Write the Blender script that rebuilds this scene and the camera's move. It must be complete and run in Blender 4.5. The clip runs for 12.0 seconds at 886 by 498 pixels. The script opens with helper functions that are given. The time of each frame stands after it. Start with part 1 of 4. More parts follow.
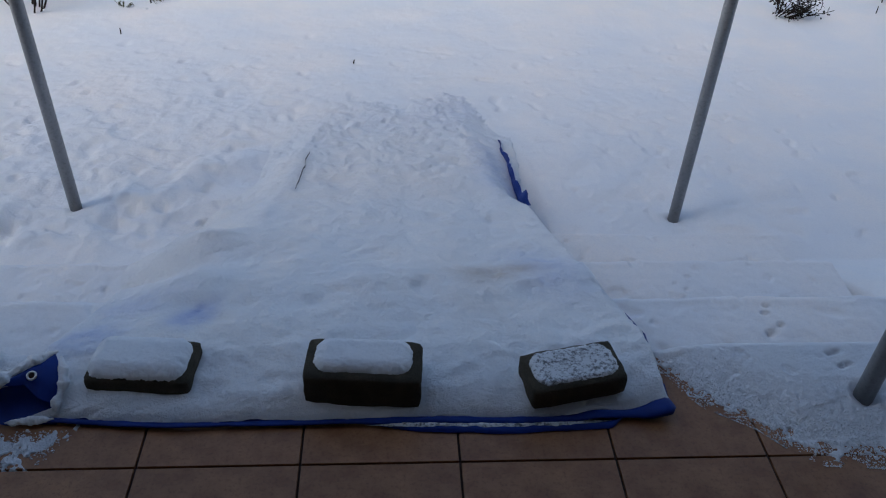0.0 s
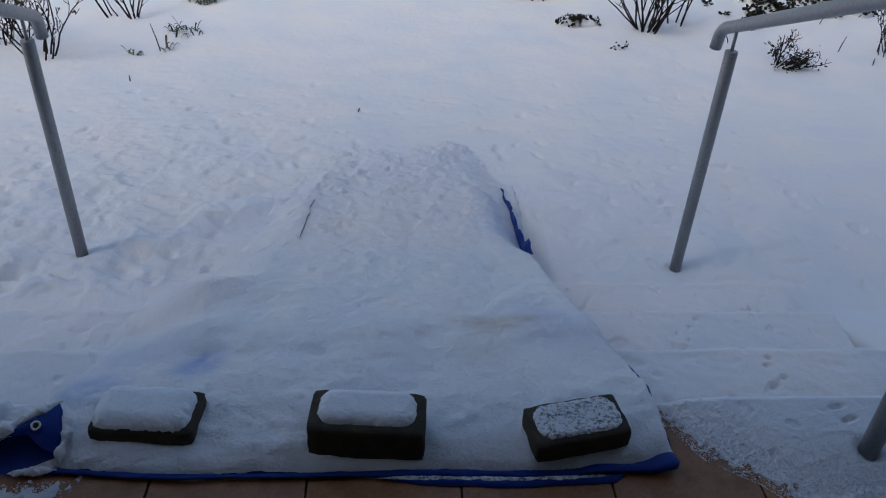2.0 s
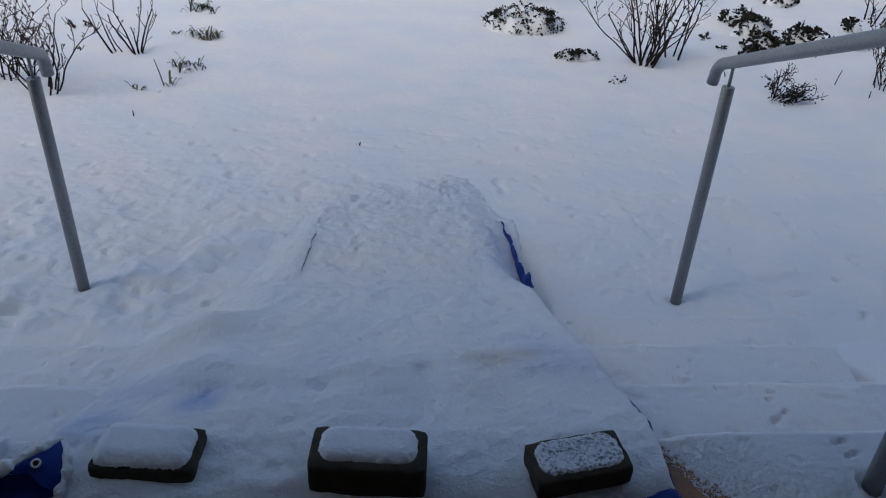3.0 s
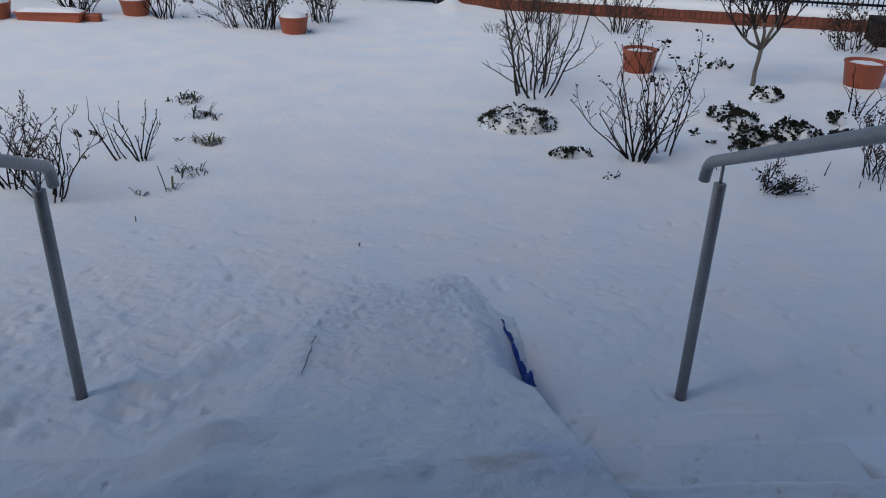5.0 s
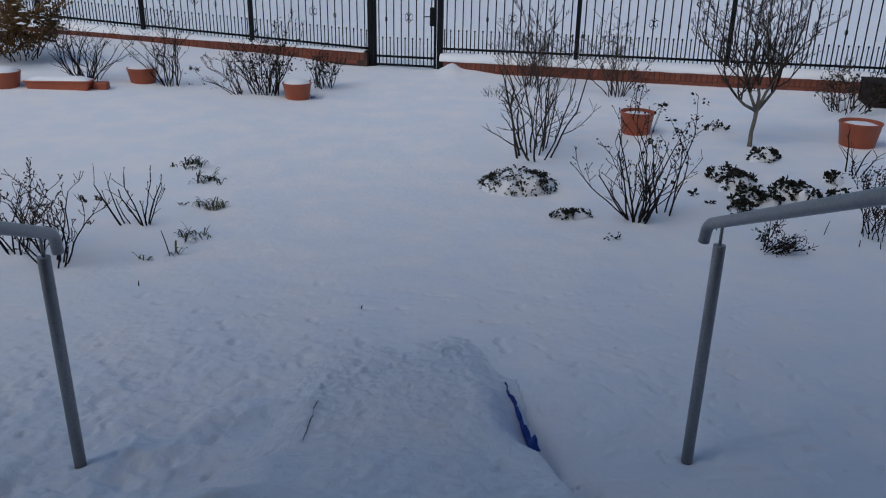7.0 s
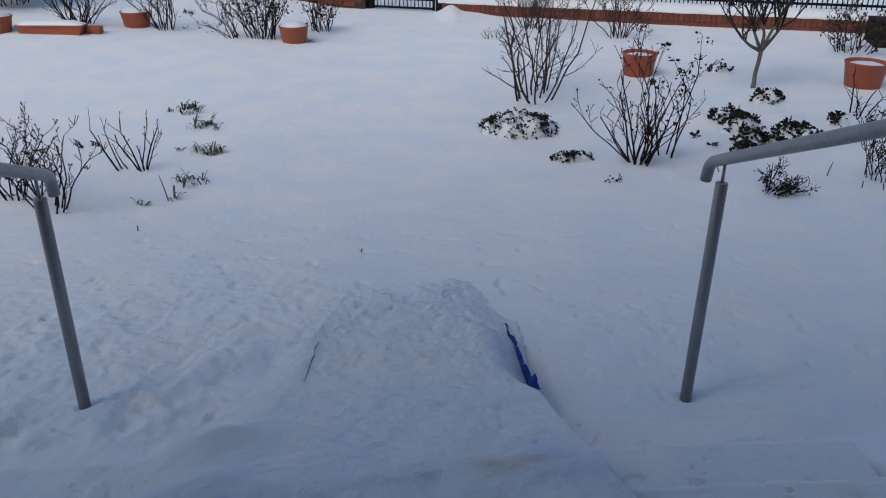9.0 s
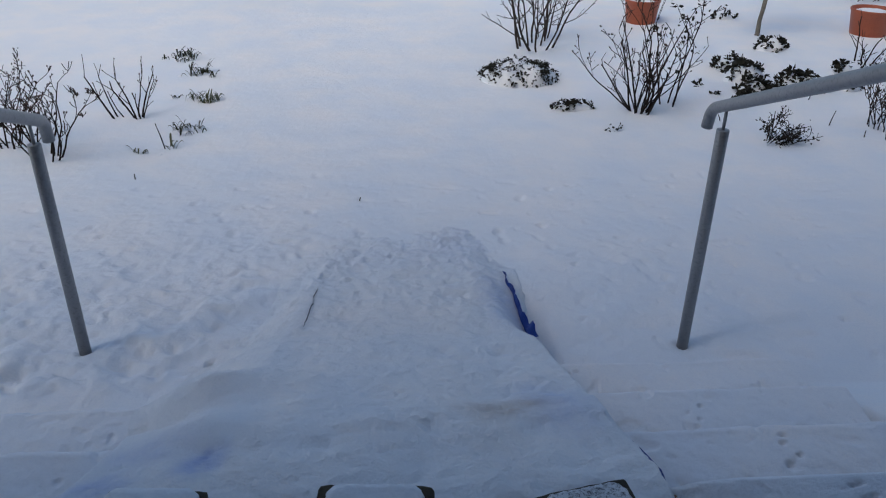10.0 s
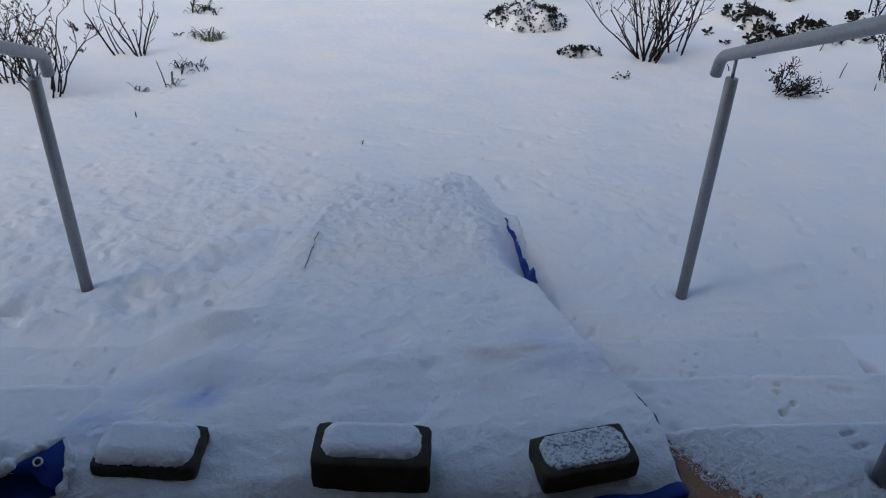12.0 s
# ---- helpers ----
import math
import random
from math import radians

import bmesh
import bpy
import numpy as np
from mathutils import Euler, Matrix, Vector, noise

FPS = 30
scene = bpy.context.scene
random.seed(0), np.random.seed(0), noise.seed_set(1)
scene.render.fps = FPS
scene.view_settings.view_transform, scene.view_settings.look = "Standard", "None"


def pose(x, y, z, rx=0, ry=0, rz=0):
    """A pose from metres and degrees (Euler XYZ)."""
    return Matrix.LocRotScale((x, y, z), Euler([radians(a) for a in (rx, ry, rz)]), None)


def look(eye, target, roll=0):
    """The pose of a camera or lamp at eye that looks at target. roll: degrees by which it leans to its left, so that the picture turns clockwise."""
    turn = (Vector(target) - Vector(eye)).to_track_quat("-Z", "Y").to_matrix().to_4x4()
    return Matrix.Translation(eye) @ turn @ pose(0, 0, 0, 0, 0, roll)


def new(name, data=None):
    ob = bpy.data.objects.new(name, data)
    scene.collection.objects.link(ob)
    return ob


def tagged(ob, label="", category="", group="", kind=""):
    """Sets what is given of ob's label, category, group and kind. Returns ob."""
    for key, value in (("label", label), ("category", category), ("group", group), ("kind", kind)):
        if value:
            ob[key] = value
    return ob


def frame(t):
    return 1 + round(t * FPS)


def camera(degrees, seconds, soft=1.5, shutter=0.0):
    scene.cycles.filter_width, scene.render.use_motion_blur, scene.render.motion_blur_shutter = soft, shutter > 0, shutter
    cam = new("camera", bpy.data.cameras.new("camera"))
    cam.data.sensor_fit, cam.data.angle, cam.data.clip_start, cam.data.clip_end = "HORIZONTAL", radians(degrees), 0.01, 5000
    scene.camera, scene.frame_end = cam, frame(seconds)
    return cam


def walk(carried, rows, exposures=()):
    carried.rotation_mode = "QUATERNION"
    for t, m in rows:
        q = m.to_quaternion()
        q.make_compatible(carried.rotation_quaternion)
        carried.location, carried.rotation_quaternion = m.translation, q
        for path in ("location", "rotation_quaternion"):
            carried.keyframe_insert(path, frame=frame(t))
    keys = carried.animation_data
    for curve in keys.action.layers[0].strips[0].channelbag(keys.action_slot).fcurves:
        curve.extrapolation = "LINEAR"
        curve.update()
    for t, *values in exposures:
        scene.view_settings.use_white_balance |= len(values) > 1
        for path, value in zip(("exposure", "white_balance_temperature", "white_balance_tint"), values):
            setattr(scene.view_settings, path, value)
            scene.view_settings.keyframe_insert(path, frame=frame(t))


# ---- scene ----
cam = camera(58.22, 12.0, soft=1.1)
# seconds, eye, yaw, pitch, lean
ROWS = [
    (0, -0.1557, -1.0370, 1.3578, -3.388, -37.598, -2.377),
    (0.5, -0.1565, -1.0383, 1.3624, -3.335, -37.170, -2.426),
    (1, -0.1603, -1.0380, 1.3682, -3.249, -36.635, -2.512),
    (1.5, -0.1614, -1.0384, 1.3783, -3.166, -35.660, -2.559),
    (2, -0.1650, -1.0373, 1.3852, -3.097, -34.559, -2.638),
    (2.5, -0.1664, -1.0394, 1.3944, -3.088, -33.423, -2.612),
    (3.5, -0.1650, -1.0390, 1.4070, -3.20, -31.35, -2.35),
    (4.5, -0.1634, -1.0377, 1.4196, -3.481, -28.276, -1.847),
    (5, -0.1659, -1.0362, 1.4270, -3.724, -25.602, -1.431),
    (5.5, -0.1673, -1.0416, 1.4367, -3.808, -23.886, -1.309),
    (6, -0.1673, -1.0448, 1.4430, -3.819, -22.744, -1.087),
    (6.5, -0.1666, -1.0437, 1.4433, -3.771, -21.810, -1.021),
    (7.5, -0.1640, -1.0430, 1.4380, -3.75, -21.10, -0.90),
    (8.5, -0.1614, -1.0396, 1.4172, -3.780, -22.912, -0.713),
    (9, -0.1604, -1.0370, 1.4093, -3.855, -25.026, -0.615),
    (9.5, -0.1603, -1.0368, 1.4010, -3.850, -26.639, -0.610),
    (10, -0.1566, -1.0358, 1.3917, -3.858, -28.514, -0.721),
    (10.5, -0.1614, -1.0353, 1.3866, -3.803, -29.989, -0.909),
    (11, -0.1596, -1.0359, 1.3848, -3.642, -31.053, -1.025),
    (11.5, -0.1556, -1.0361, 1.3806, -3.351, -31.847, -1.411),
    (12, -0.1564, -1.0360, 1.3799, -3.128, -32.313, -1.740),
]
rows = sorted(ROWS)
walk(cam, [(t, pose(x, y, z, 90 + pitch, lean, yaw)) for t, x, y, z, yaw, pitch, lean in rows],
     exposures=[(0.0, 0.17, 5940, 6), (2.0, -0.05, 5850, 6), (4.5, -0.36, 5620, 5), (5.5, -0.63, 5460, 6), (6.5, -0.78, 5410, 6), (8.5, -0.56, 5500, 6),
                (9.5, -0.29, 5610, 5), (11.0, -0.13, 5740, 6), (12.0, -0.05, 5800, 6)])

# ---- light ----
world = bpy.data.worlds.new("world")
scene.world = world
world.use_nodes = True
wn = world.node_tree
sky = wn.nodes.new("ShaderNodeTexSky")
sky.sky_type, sky.sun_disc = 'NISHITA', False
sky.sun_elevation, sky.sun_rotation = radians(48), radians(228)
sky.air_density, sky.dust_density, sky.ozone_density = 1.0, 3.0, 1.0
grey = wn.nodes.new("ShaderNodeRGBToBW")          # thin cloud takes some of the blue out
cloud = wn.nodes.new("ShaderNodeMix")
cloud.data_type = 'RGBA'
cloud.inputs[0].default_value = 0.06
wn.links.new(sky.outputs[0], grey.inputs[0])
wn.links.new(sky.outputs[0], cloud.inputs[6])
wn.links.new(grey.outputs[0], cloud.inputs[7])
wn.links.new(cloud.outputs[2], wn.nodes["Background"].inputs[0])
wn.nodes["Background"].inputs[1].default_value = 0.15
sun = new("sun", bpy.data.lights.new("sun", 'SUN'))
sun.data.energy, sun.data.angle, sun.data.color = 1.18, radians(42), (1.0, 0.77, 0.50)
sun.matrix_world = look((0, 0, 10), (0.74, 0.67, 10 - 1.10))

# ---- mesh helpers ----
class Shape:
    """Collects vertices and faces for one mesh."""
    def __init__(self):
        self.v, self.f = [], []

    def tube(self, pts, radii, n=6, cap=True):
        pts = [Vector(p) for p in pts]
        base, up = len(self.v), Vector((0.31, 0.17, 0.94))
        for i, p in enumerate(pts):
            d = (pts[min(i + 1, len(pts) - 1)] - pts[max(i - 1, 0)]).normalized()
            if abs(d.dot(up)) > 0.97:
                up = Vector((0.9, 0.3, 0.1))
            a = d.cross(up).normalized()
            b = d.cross(a)
            up = -b if b.length else up
            r = radii[i] if hasattr(radii, "__len__") else radii
            for k in range(n):
                w = 2 * math.pi * k / n
                self.v.append(p + a * (r * math.cos(w)) + b * (r * math.sin(w)))
        for i in range(len(pts) - 1):
            for k in range(n):
                k2 = (k + 1) % n
                self.f.append((base + i * n + k, base + i * n + k2, base + (i + 1) * n + k2, base + (i + 1) * n + k))
        if cap:
            self.f.append(tuple(base + k for k in range(n))[::-1])
            self.f.append(tuple(base + (len(pts) - 1) * n + k for k in range(n)))
        return self

    def lathe(self, prof, n=28, at=(0, 0, 0), sx=1.0, sy=1.0):
        base = len(self.v)
        for r, z in prof:
            for k in range(n):
                w = 2 * math.pi * k / n
                self.v.append(Vector((at[0] + sx * r * math.cos(w), at[1] + sy * r * math.sin(w), at[2] + z)))
        for i in range(len(prof) - 1):
            for k in range(n):
                k2 = (k + 1) % n
                self.f.append((base + i * n + k, base + i * n + k2, base + (i + 1) * n + k2, base + (i + 1) * n + k))
        self.f.append(tuple(base + k for k in range(n))[::-1])
        self.f.append(tuple(base + (len(prof) - 1) * n + k for k in range(n)))
        return self

    def box(self, lo, hi, c=0.0):
        bm = bmesh.new()
        bmesh.ops.create_cube(bm, size=1)
        for v in bm.verts:
            v.co = Vector([lo[i] + (v.co[i] + 0.5) * (hi[i] - lo[i]) for i in range(3)])
        if c:
            bmesh.ops.bevel(bm, geom=bm.edges[:], offset=c, segments=2, affect='EDGES', profile=0.5)
        base = len(self.v)
        bm.verts.index_update()
        self.v += [v.co.copy() for v in bm.verts]
        self.f += [tuple(base + v.index for v in f.verts) for f in bm.faces]
        bm.free()
        return self

    def grid(self, P, keep=None):
        """P: rows of points; keep(i, j) says which cells stay."""
        base, nr, nc = len(self.v), len(P), len(P[0])
        for row in P:
            self.v += [Vector(p) for p in row]
        for i in range(nr - 1):
            for j in range(nc - 1):
                if keep is None or keep(i, j):
                    self.f.append((base + i * nc + j, base + i * nc + j + 1, base + (i + 1) * nc + j + 1, base + (i + 1) * nc + j))
        return self

    def mesh(self, name, mat, smooth=True):
        me = bpy.data.meshes.new(name)
        me.from_pydata([tuple(v) for v in self.v], [], self.f)
        me.materials.append(mat)
        me.polygons.foreach_set("use_smooth", [smooth] * len(me.polygons))
        me.update()
        return me


def part(name, shape, mat, parent=None, label="", smooth=True):
    me = shape if isinstance(shape, bpy.types.Mesh) else shape.mesh(name, mat, smooth)
    ob = new(name, me)
    if parent is not None:
        ob.parent = parent
    if label:
        ob["label"] = label
    return ob


def thing(name, label, category, at=(0, 0, 0), rz=0.0, group="", kind=""):
    ob = new(name)
    ob.empty_display_size = 0.1
    ob.matrix_basis = pose(*at, 0, 0, rz)
    return tagged(ob, label, category, group, kind)


def sm(v, a, b):
    t = min(1.0, max(0.0, (v - a) / (b - a)))
    return t * t * (3 - 2 * t)


def nz(x, y, s, k=0.0):
    return noise.noise((x * s, y * s, k))


# ---- materials ----
def mat(name, rough=0.6, metal=0.0):
    m = bpy.data.materials.new(name)
    m.use_nodes = True
    b = m.node_tree.nodes["Principled BSDF"]
    b.inputs["Roughness"].default_value, b.inputs["Metallic"].default_value = rough, metal
    return m, m.node_tree, b


def node(nt, kind, **props):
    n = nt.nodes.new("ShaderNode" + kind)
    for k, v in props.items():
        if k in n.inputs:
            n.inputs[k].default_value = v
    return n


def noise_tex(nt, scale, detail=4.0, rough=0.55):
    co = nt.nodes.get("co") or nt.nodes.new("ShaderNodeTexCoord")
    co.name = "co"
    n = node(nt, "TexNoise", Scale=scale, Detail=detail, Roughness=rough)
    nt.links.new(co.outputs["Object"], n.inputs["Vector"])
    return n


def ramp(nt, src, stops):
    r = nt.nodes.new("ShaderNodeValToRGB")
    e = r.color_ramp.elements
    while len(e) < len(stops):
        e.new(0.5)
    for el, (p, c) in zip(e, stops):
        el.position, el.color = p, (*c, 1) if len(c) == 3 else c
    nt.links.new(src, r.inputs[0])
    return r.outputs[0]


def mixc(nt, fac, a, b):
    m = nt.nodes.new("ShaderNodeMix")
    m.data_type = 'RGBA'
    if isinstance(fac, float):
        m.inputs[0].default_value = fac
    else:
        nt.links.new(fac, m.inputs[0])
    for sock, val in ((m.inputs[6], a), (m.inputs[7], b)):
        if isinstance(val, tuple):
            sock.default_value = (*val, 1)
        else:
            nt.links.new(val, sock)
    return m.outputs[2]


def bump(nt, b, height, strength=0.3, dist=0.01, after=None):
    n = node(nt, "Bump", Strength=strength, Distance=dist)
    nt.links.new(height, n.inputs["Height"])
    if after is not None:
        nt.links.new(after.outputs[0], n.inputs["Normal"])
    nt.links.new(n.outputs[0], b.inputs["Normal"])
    return n


def spot(nt, x, y, rx, ry, turn=0.0):
    """A soft uneven patch round (x, y) on the ground plan, as a 0 to 1 value."""
    co = nt.nodes.get("co")
    mp = nt.nodes.new("ShaderNodeMapping")
    mp.vector_type = 'TEXTURE'
    mp.inputs["Location"].default_value, mp.inputs["Rotation"].default_value = (x, y, 0), (0, 0, radians(turn))
    mp.inputs["Scale"].default_value = (rx, ry, 50)
    nt.links.new(co.outputs["Object"], mp.inputs["Vector"])
    ln = nt.nodes.new("ShaderNodeVectorMath")
    ln.operation = 'LENGTH'
    nt.links.new(mp.outputs[0], ln.inputs[0])
    mr = nt.nodes.new("ShaderNodeMapRange")
    mr.interpolation_type = 'SMOOTHSTEP'
    mr.inputs[1].default_value, mr.inputs[2].default_value = 1.0, 0.0
    nt.links.new(ln.outputs["Value"], mr.inputs[0])
    return mr.outputs[0]


def math_node(nt, op, a, b):
    m = nt.nodes.new("ShaderNodeMath")
    m.operation = op
    for k, v in enumerate((a, b)):
        if isinstance(v, (int, float)):
            m.inputs[k].default_value = v
        else:
            nt.links.new(v, m.inputs[k])
    return m.outputs[0]


def snow_material(name, fine, spots=(), relief=1.0, dents=(), lumpy=1.0, grain=0.006):
    m, nt, b = mat(name, 0.62)
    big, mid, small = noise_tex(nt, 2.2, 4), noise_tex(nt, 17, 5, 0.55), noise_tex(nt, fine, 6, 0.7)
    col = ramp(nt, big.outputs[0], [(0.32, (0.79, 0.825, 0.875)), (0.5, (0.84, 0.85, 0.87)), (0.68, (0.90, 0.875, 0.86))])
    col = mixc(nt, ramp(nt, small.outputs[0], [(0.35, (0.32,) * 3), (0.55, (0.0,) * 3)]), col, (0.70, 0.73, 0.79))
    for x, y, rx, ry, turn, amount, tint in spots:
        f = spot(nt, x, y, rx, ry, turn)
        f = math_node(nt, 'MULTIPLY', f, ramp(nt, mid.outputs[0], [(0.3, (amount * 0.4,) * 3), (0.65, (amount,) * 3)]))
        col = mixc(nt, f, col, tint)
    nt.links.new(col, b.inputs["Base Color"])
    b.inputs["Specular IOR Level"].default_value = 0.25
    n1 = bump(nt, b, mid.outputs[0], 0.42 * relief * lumpy, 0.03)
    n1 = bump(nt, b, small.outputs[0], 0.42 * relief, grain, n1)
    if dents:
        lumps = noise_tex(nt, 13, 3, 0.6)
        h = None
        for x, y, rx, ry in dents:
            f = spot(nt, x, y, rx, ry)
            h = f if h is None else math_node(nt, 'MAXIMUM', h, f)
        sharp = ramp(nt, lumps.outputs[0], [(0.30, (0.0,) * 3), (0.48, (0.7,) * 3), (0.68, (1.0,) * 3)])
        bump(nt, b, math_node(nt, 'MULTIPLY', h, sharp), 0.15, 0.04, n1)
    return m


BLUE_TINT, BEIGE, WARM = (0.22, 0.34, 0.72), (0.66, 0.60, 0.55), (0.95, 0.91, 0.88)
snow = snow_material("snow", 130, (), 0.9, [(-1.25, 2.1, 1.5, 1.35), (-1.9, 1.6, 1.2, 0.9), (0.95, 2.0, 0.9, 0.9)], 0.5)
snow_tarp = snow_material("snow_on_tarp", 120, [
    (-0.62, 0.46, 0.07, 0.13, -20, 0.6, BLUE_TINT), (-0.86, 0.36, 0.14, 0.12, 30, 0.5, BLUE_TINT),
    (0.30, 0.72, 0.16, 0.30, 10, 0.35, BLUE_TINT), (-0.80, 0.55, 0.2, 0.14, 20, 0.3, BLUE_TINT),
    # far BLUE_TINT spots paint in shade, WARM ones streaks of light
    (-0.47, 0.80, 0.10, 0.60, -6, 0.75, WARM), (0.30, 1.75, 0.14, 0.5, 4, 0.35, BLUE_TINT), (0.2, 2.45, 0.3, 0.5, 0, 0.14, BLUE_TINT), (-0.15, 2.3, 0.5, 0.3, 0, 0.08, BLUE_TINT), (-0.42, 1.3, 0.20, 0.55, 6, 0.5, WARM), (-0.10, 1.75, 0.25, 0.45, 0, 0.4, WARM), (0.0, 0.9, 0.14, 0.5, -8, 0.4, WARM), (0.10, 0.50, 0.12, 0.16, 0, 0.3, BEIGE), (0.16, 0.705, 0.22, 0.13, 10, 0.95, (0.55, 0.49, 0.44)), (-0.632, 0.492, 0.026, 0.05, -15, 0.75, (0.10, 0.18, 0.50)), (-0.655, 0.45, 0.08, 0.11, -15, 0.35, BLUE_TINT)], 1.15, [(0.0, 2.1, 0.6, 0.75)], 1.1, 0.020)
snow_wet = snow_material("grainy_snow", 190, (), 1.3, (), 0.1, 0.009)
def thin_snow_material():
    """Thin grains of snow with the dark concrete showing between them."""
    m, nt, b = mat("thin_snow", 0.7)
    a, c = noise_tex(nt, 105, 5, 0.75), noise_tex(nt, 40, 4)
    k = math_node(nt, 'ADD', a.outputs[0], math_node(nt, 'MULTIPLY', c.outputs[0], 0.35))
    nt.links.new(ramp(nt, k, [(0.56, (0.16, 0.16, 0.17)), (0.70, (0.78, 0.80, 0.83))]), b.inputs["Base Color"])
    bump(nt, b, a.outputs[0], 0.8, 0.006)
    return m


snow_thin = thin_snow_material()
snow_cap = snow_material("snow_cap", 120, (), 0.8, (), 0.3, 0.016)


def plain_material(name, c1, c2, rough=0.6, metal=0.0, scale=14, fine=160, strength=0.25, dist=0.003, vary=0.0):
    m, nt, b = mat(name, rough, metal)
    n1, n2 = noise_tex(nt, scale, 5), noise_tex(nt, fine, 4, 0.7)
    col = ramp(nt, n1.outputs[0], [(0.3, c1), (0.7, c2)])
    dark = tuple(c * 0.55 for c in c1)
    col = mixc(nt, ramp(nt, n2.outputs[0], [(0.32, (0.5,) * 3), (0.5, (0.0,) * 3)]), col, dark)
    if vary:
        oi = nt.nodes.new("ShaderNodeObjectInfo")
        col = mixc(nt, math_node(nt, 'MULTIPLY', oi.outputs["Random"], vary), col, tuple(min(1, c * 0.5) for c in c1))
    nt.links.new(col, b.inputs["Base Color"])
    rr = ramp(nt, n1.outputs[0], [(0.2, (max(0.05, rough - 0.12),) * 3), (0.8, (min(1, rough + 0.12),) * 3)])
    nt.links.new(rr, b.inputs["Roughness"])
    bump(nt, b, n2.outputs[0], strength, dist)
    return m


tile_mat = plain_material("tile", (0.235, 0.096, 0.036), (0.43, 0.21, 0.09), 0.42, 0, 16, 120, 0.12, 0.002, 0.25)
grout_mat = plain_material("grout", (0.035, 0.020, 0.014), (0.06, 0.034, 0.024), 0.9)
concrete = plain_material("concrete", (0.058, 0.050, 0.037), (0.105, 0.090, 0.066), 0.9, 0, 22, 240, 0.9, 0.006)
step_mat = plain_material("step_stone", (0.3, 0.24, 0.2), (0.36, 0.3, 0.26), 0.8)
steel = plain_material("painted_steel_grey", (0.27, 0.27, 0.275), (0.35, 0.35, 0.355), 0.42, 0.45, 8, 90, 0.1, 0.001)
black_iron = plain_material("black_iron", (0.004, 0.005, 0.007), (0.010, 0.011, 0.014), 0.65, 0.0, 12, 200, 0.15, 0.001)
brick_mat = plain_material("brick", (0.15, 0.045, 0.027), (0.245, 0.076, 0.044), 0.85, 0, 9, 120, 0.5, 0.005, 0.55)
mortar = plain_material("mortar", (0.045, 0.025, 0.02), (0.07, 0.04, 0.03), 0.95)
terracotta = plain_material("terracotta_plastic", (0.28, 0.064, 0.025), (0.36, 0.09, 0.037), 0.5, 0, 5, 80, 0.1, 0.002)
bark_dark = plain_material("bark_dark", (0.014, 0.010, 0.009), (0.032, 0.023, 0.019), 0.85, 0, 40, 300, 0.5, 0.003)
bark_grey = plain_material("bark_grey", (0.030, 0.024, 0.020), (0.07, 0.057, 0.048), 0.85, 0, 40, 300, 0.5, 0.003)
bark_trunk = plain_material("bark_trunk", (0.12, 0.105, 0.09), (0.2, 0.18, 0.155), 0.85, 0, 40, 300, 0.5, 0.003)
bud_mat = plain_material("bud", (0.05, 0.025, 0.02), (0.09, 0.05, 0.035), 0.8)
leaf_dark = plain_material("leaf_dark", (0.010, 0.011, 0.008), (0.034, 0.030, 0.020), 0.6, 0, 60, 300)
leaf_brown = plain_material("leaf_brown", (0.09, 0.05, 0.02), (0.2, 0.12, 0.05), 0.75, 0, 12, 100)
leaf_dusk = plain_material("leaf_dusk", (0.012, 0.016, 0.010), (0.05, 0.052, 0.026), 0.6, 0, 25, 120)
leaf_green = plain_material("leaf_green", (0.03, 0.042, 0.016), (0.13, 0.13, 0.055), 0.6, 0, 20, 100)
house_mat = plain_material("house_plaster", (0.24, 0.22, 0.20), (0.30, 0.28, 0.255), 0.9, 0, 2, 60, 0.3, 0.004)

for m in (black_iron, bark_dark, bark_grey, bark_trunk, leaf_dark, leaf_dusk, leaf_brown, concrete):
    m.node_tree.nodes["Principled BSDF"].inputs["Specular IOR Level"].default_value = 0.15


def tarp_material():
    m, nt, b = mat("tarpaulin_blue", 0.5)
    n1 = noise_tex(nt, 9, 4)
    wv = nt.nodes.new("ShaderNodeTexChecker")
    wv.inputs["Scale"].default_value = 420
    nt.links.new(nt.nodes["co"].outputs["Object"], wv.inputs["Vector"])
    nt.links.new(ramp(nt, n1.outputs[0], [(0.3, (0.004, 0.018, 0.14)), (0.7, (0.009, 0.042, 0.27))]), b.inputs["Base Color"])
    b.inputs["Specular IOR Level"].default_value = 0.25
    n = bump(nt, b, n1.outputs[0], 0.4, 0.01)
    bump(nt, b, wv.outputs["Fac"], 0.2, 0.0006, n)
    return m


tarp_mat = tarp_material()
eyelet_mat = plain_material("eyelet_metal", (0.55, 0.55, 0.55), (0.7, 0.7, 0.7), 0.35, 0.9)

# ---- levels of the place ----
EDGES = (0.315, 0.66, 1.03, 1.40)       # front edges of landing and treads
FENCE_A = math.atan(0.308)
FENCE_DIR = Vector((math.cos(FENCE_A), -math.sin(FENCE_A), 0))
FENCE_0 = Vector((0, 11.86, 0))


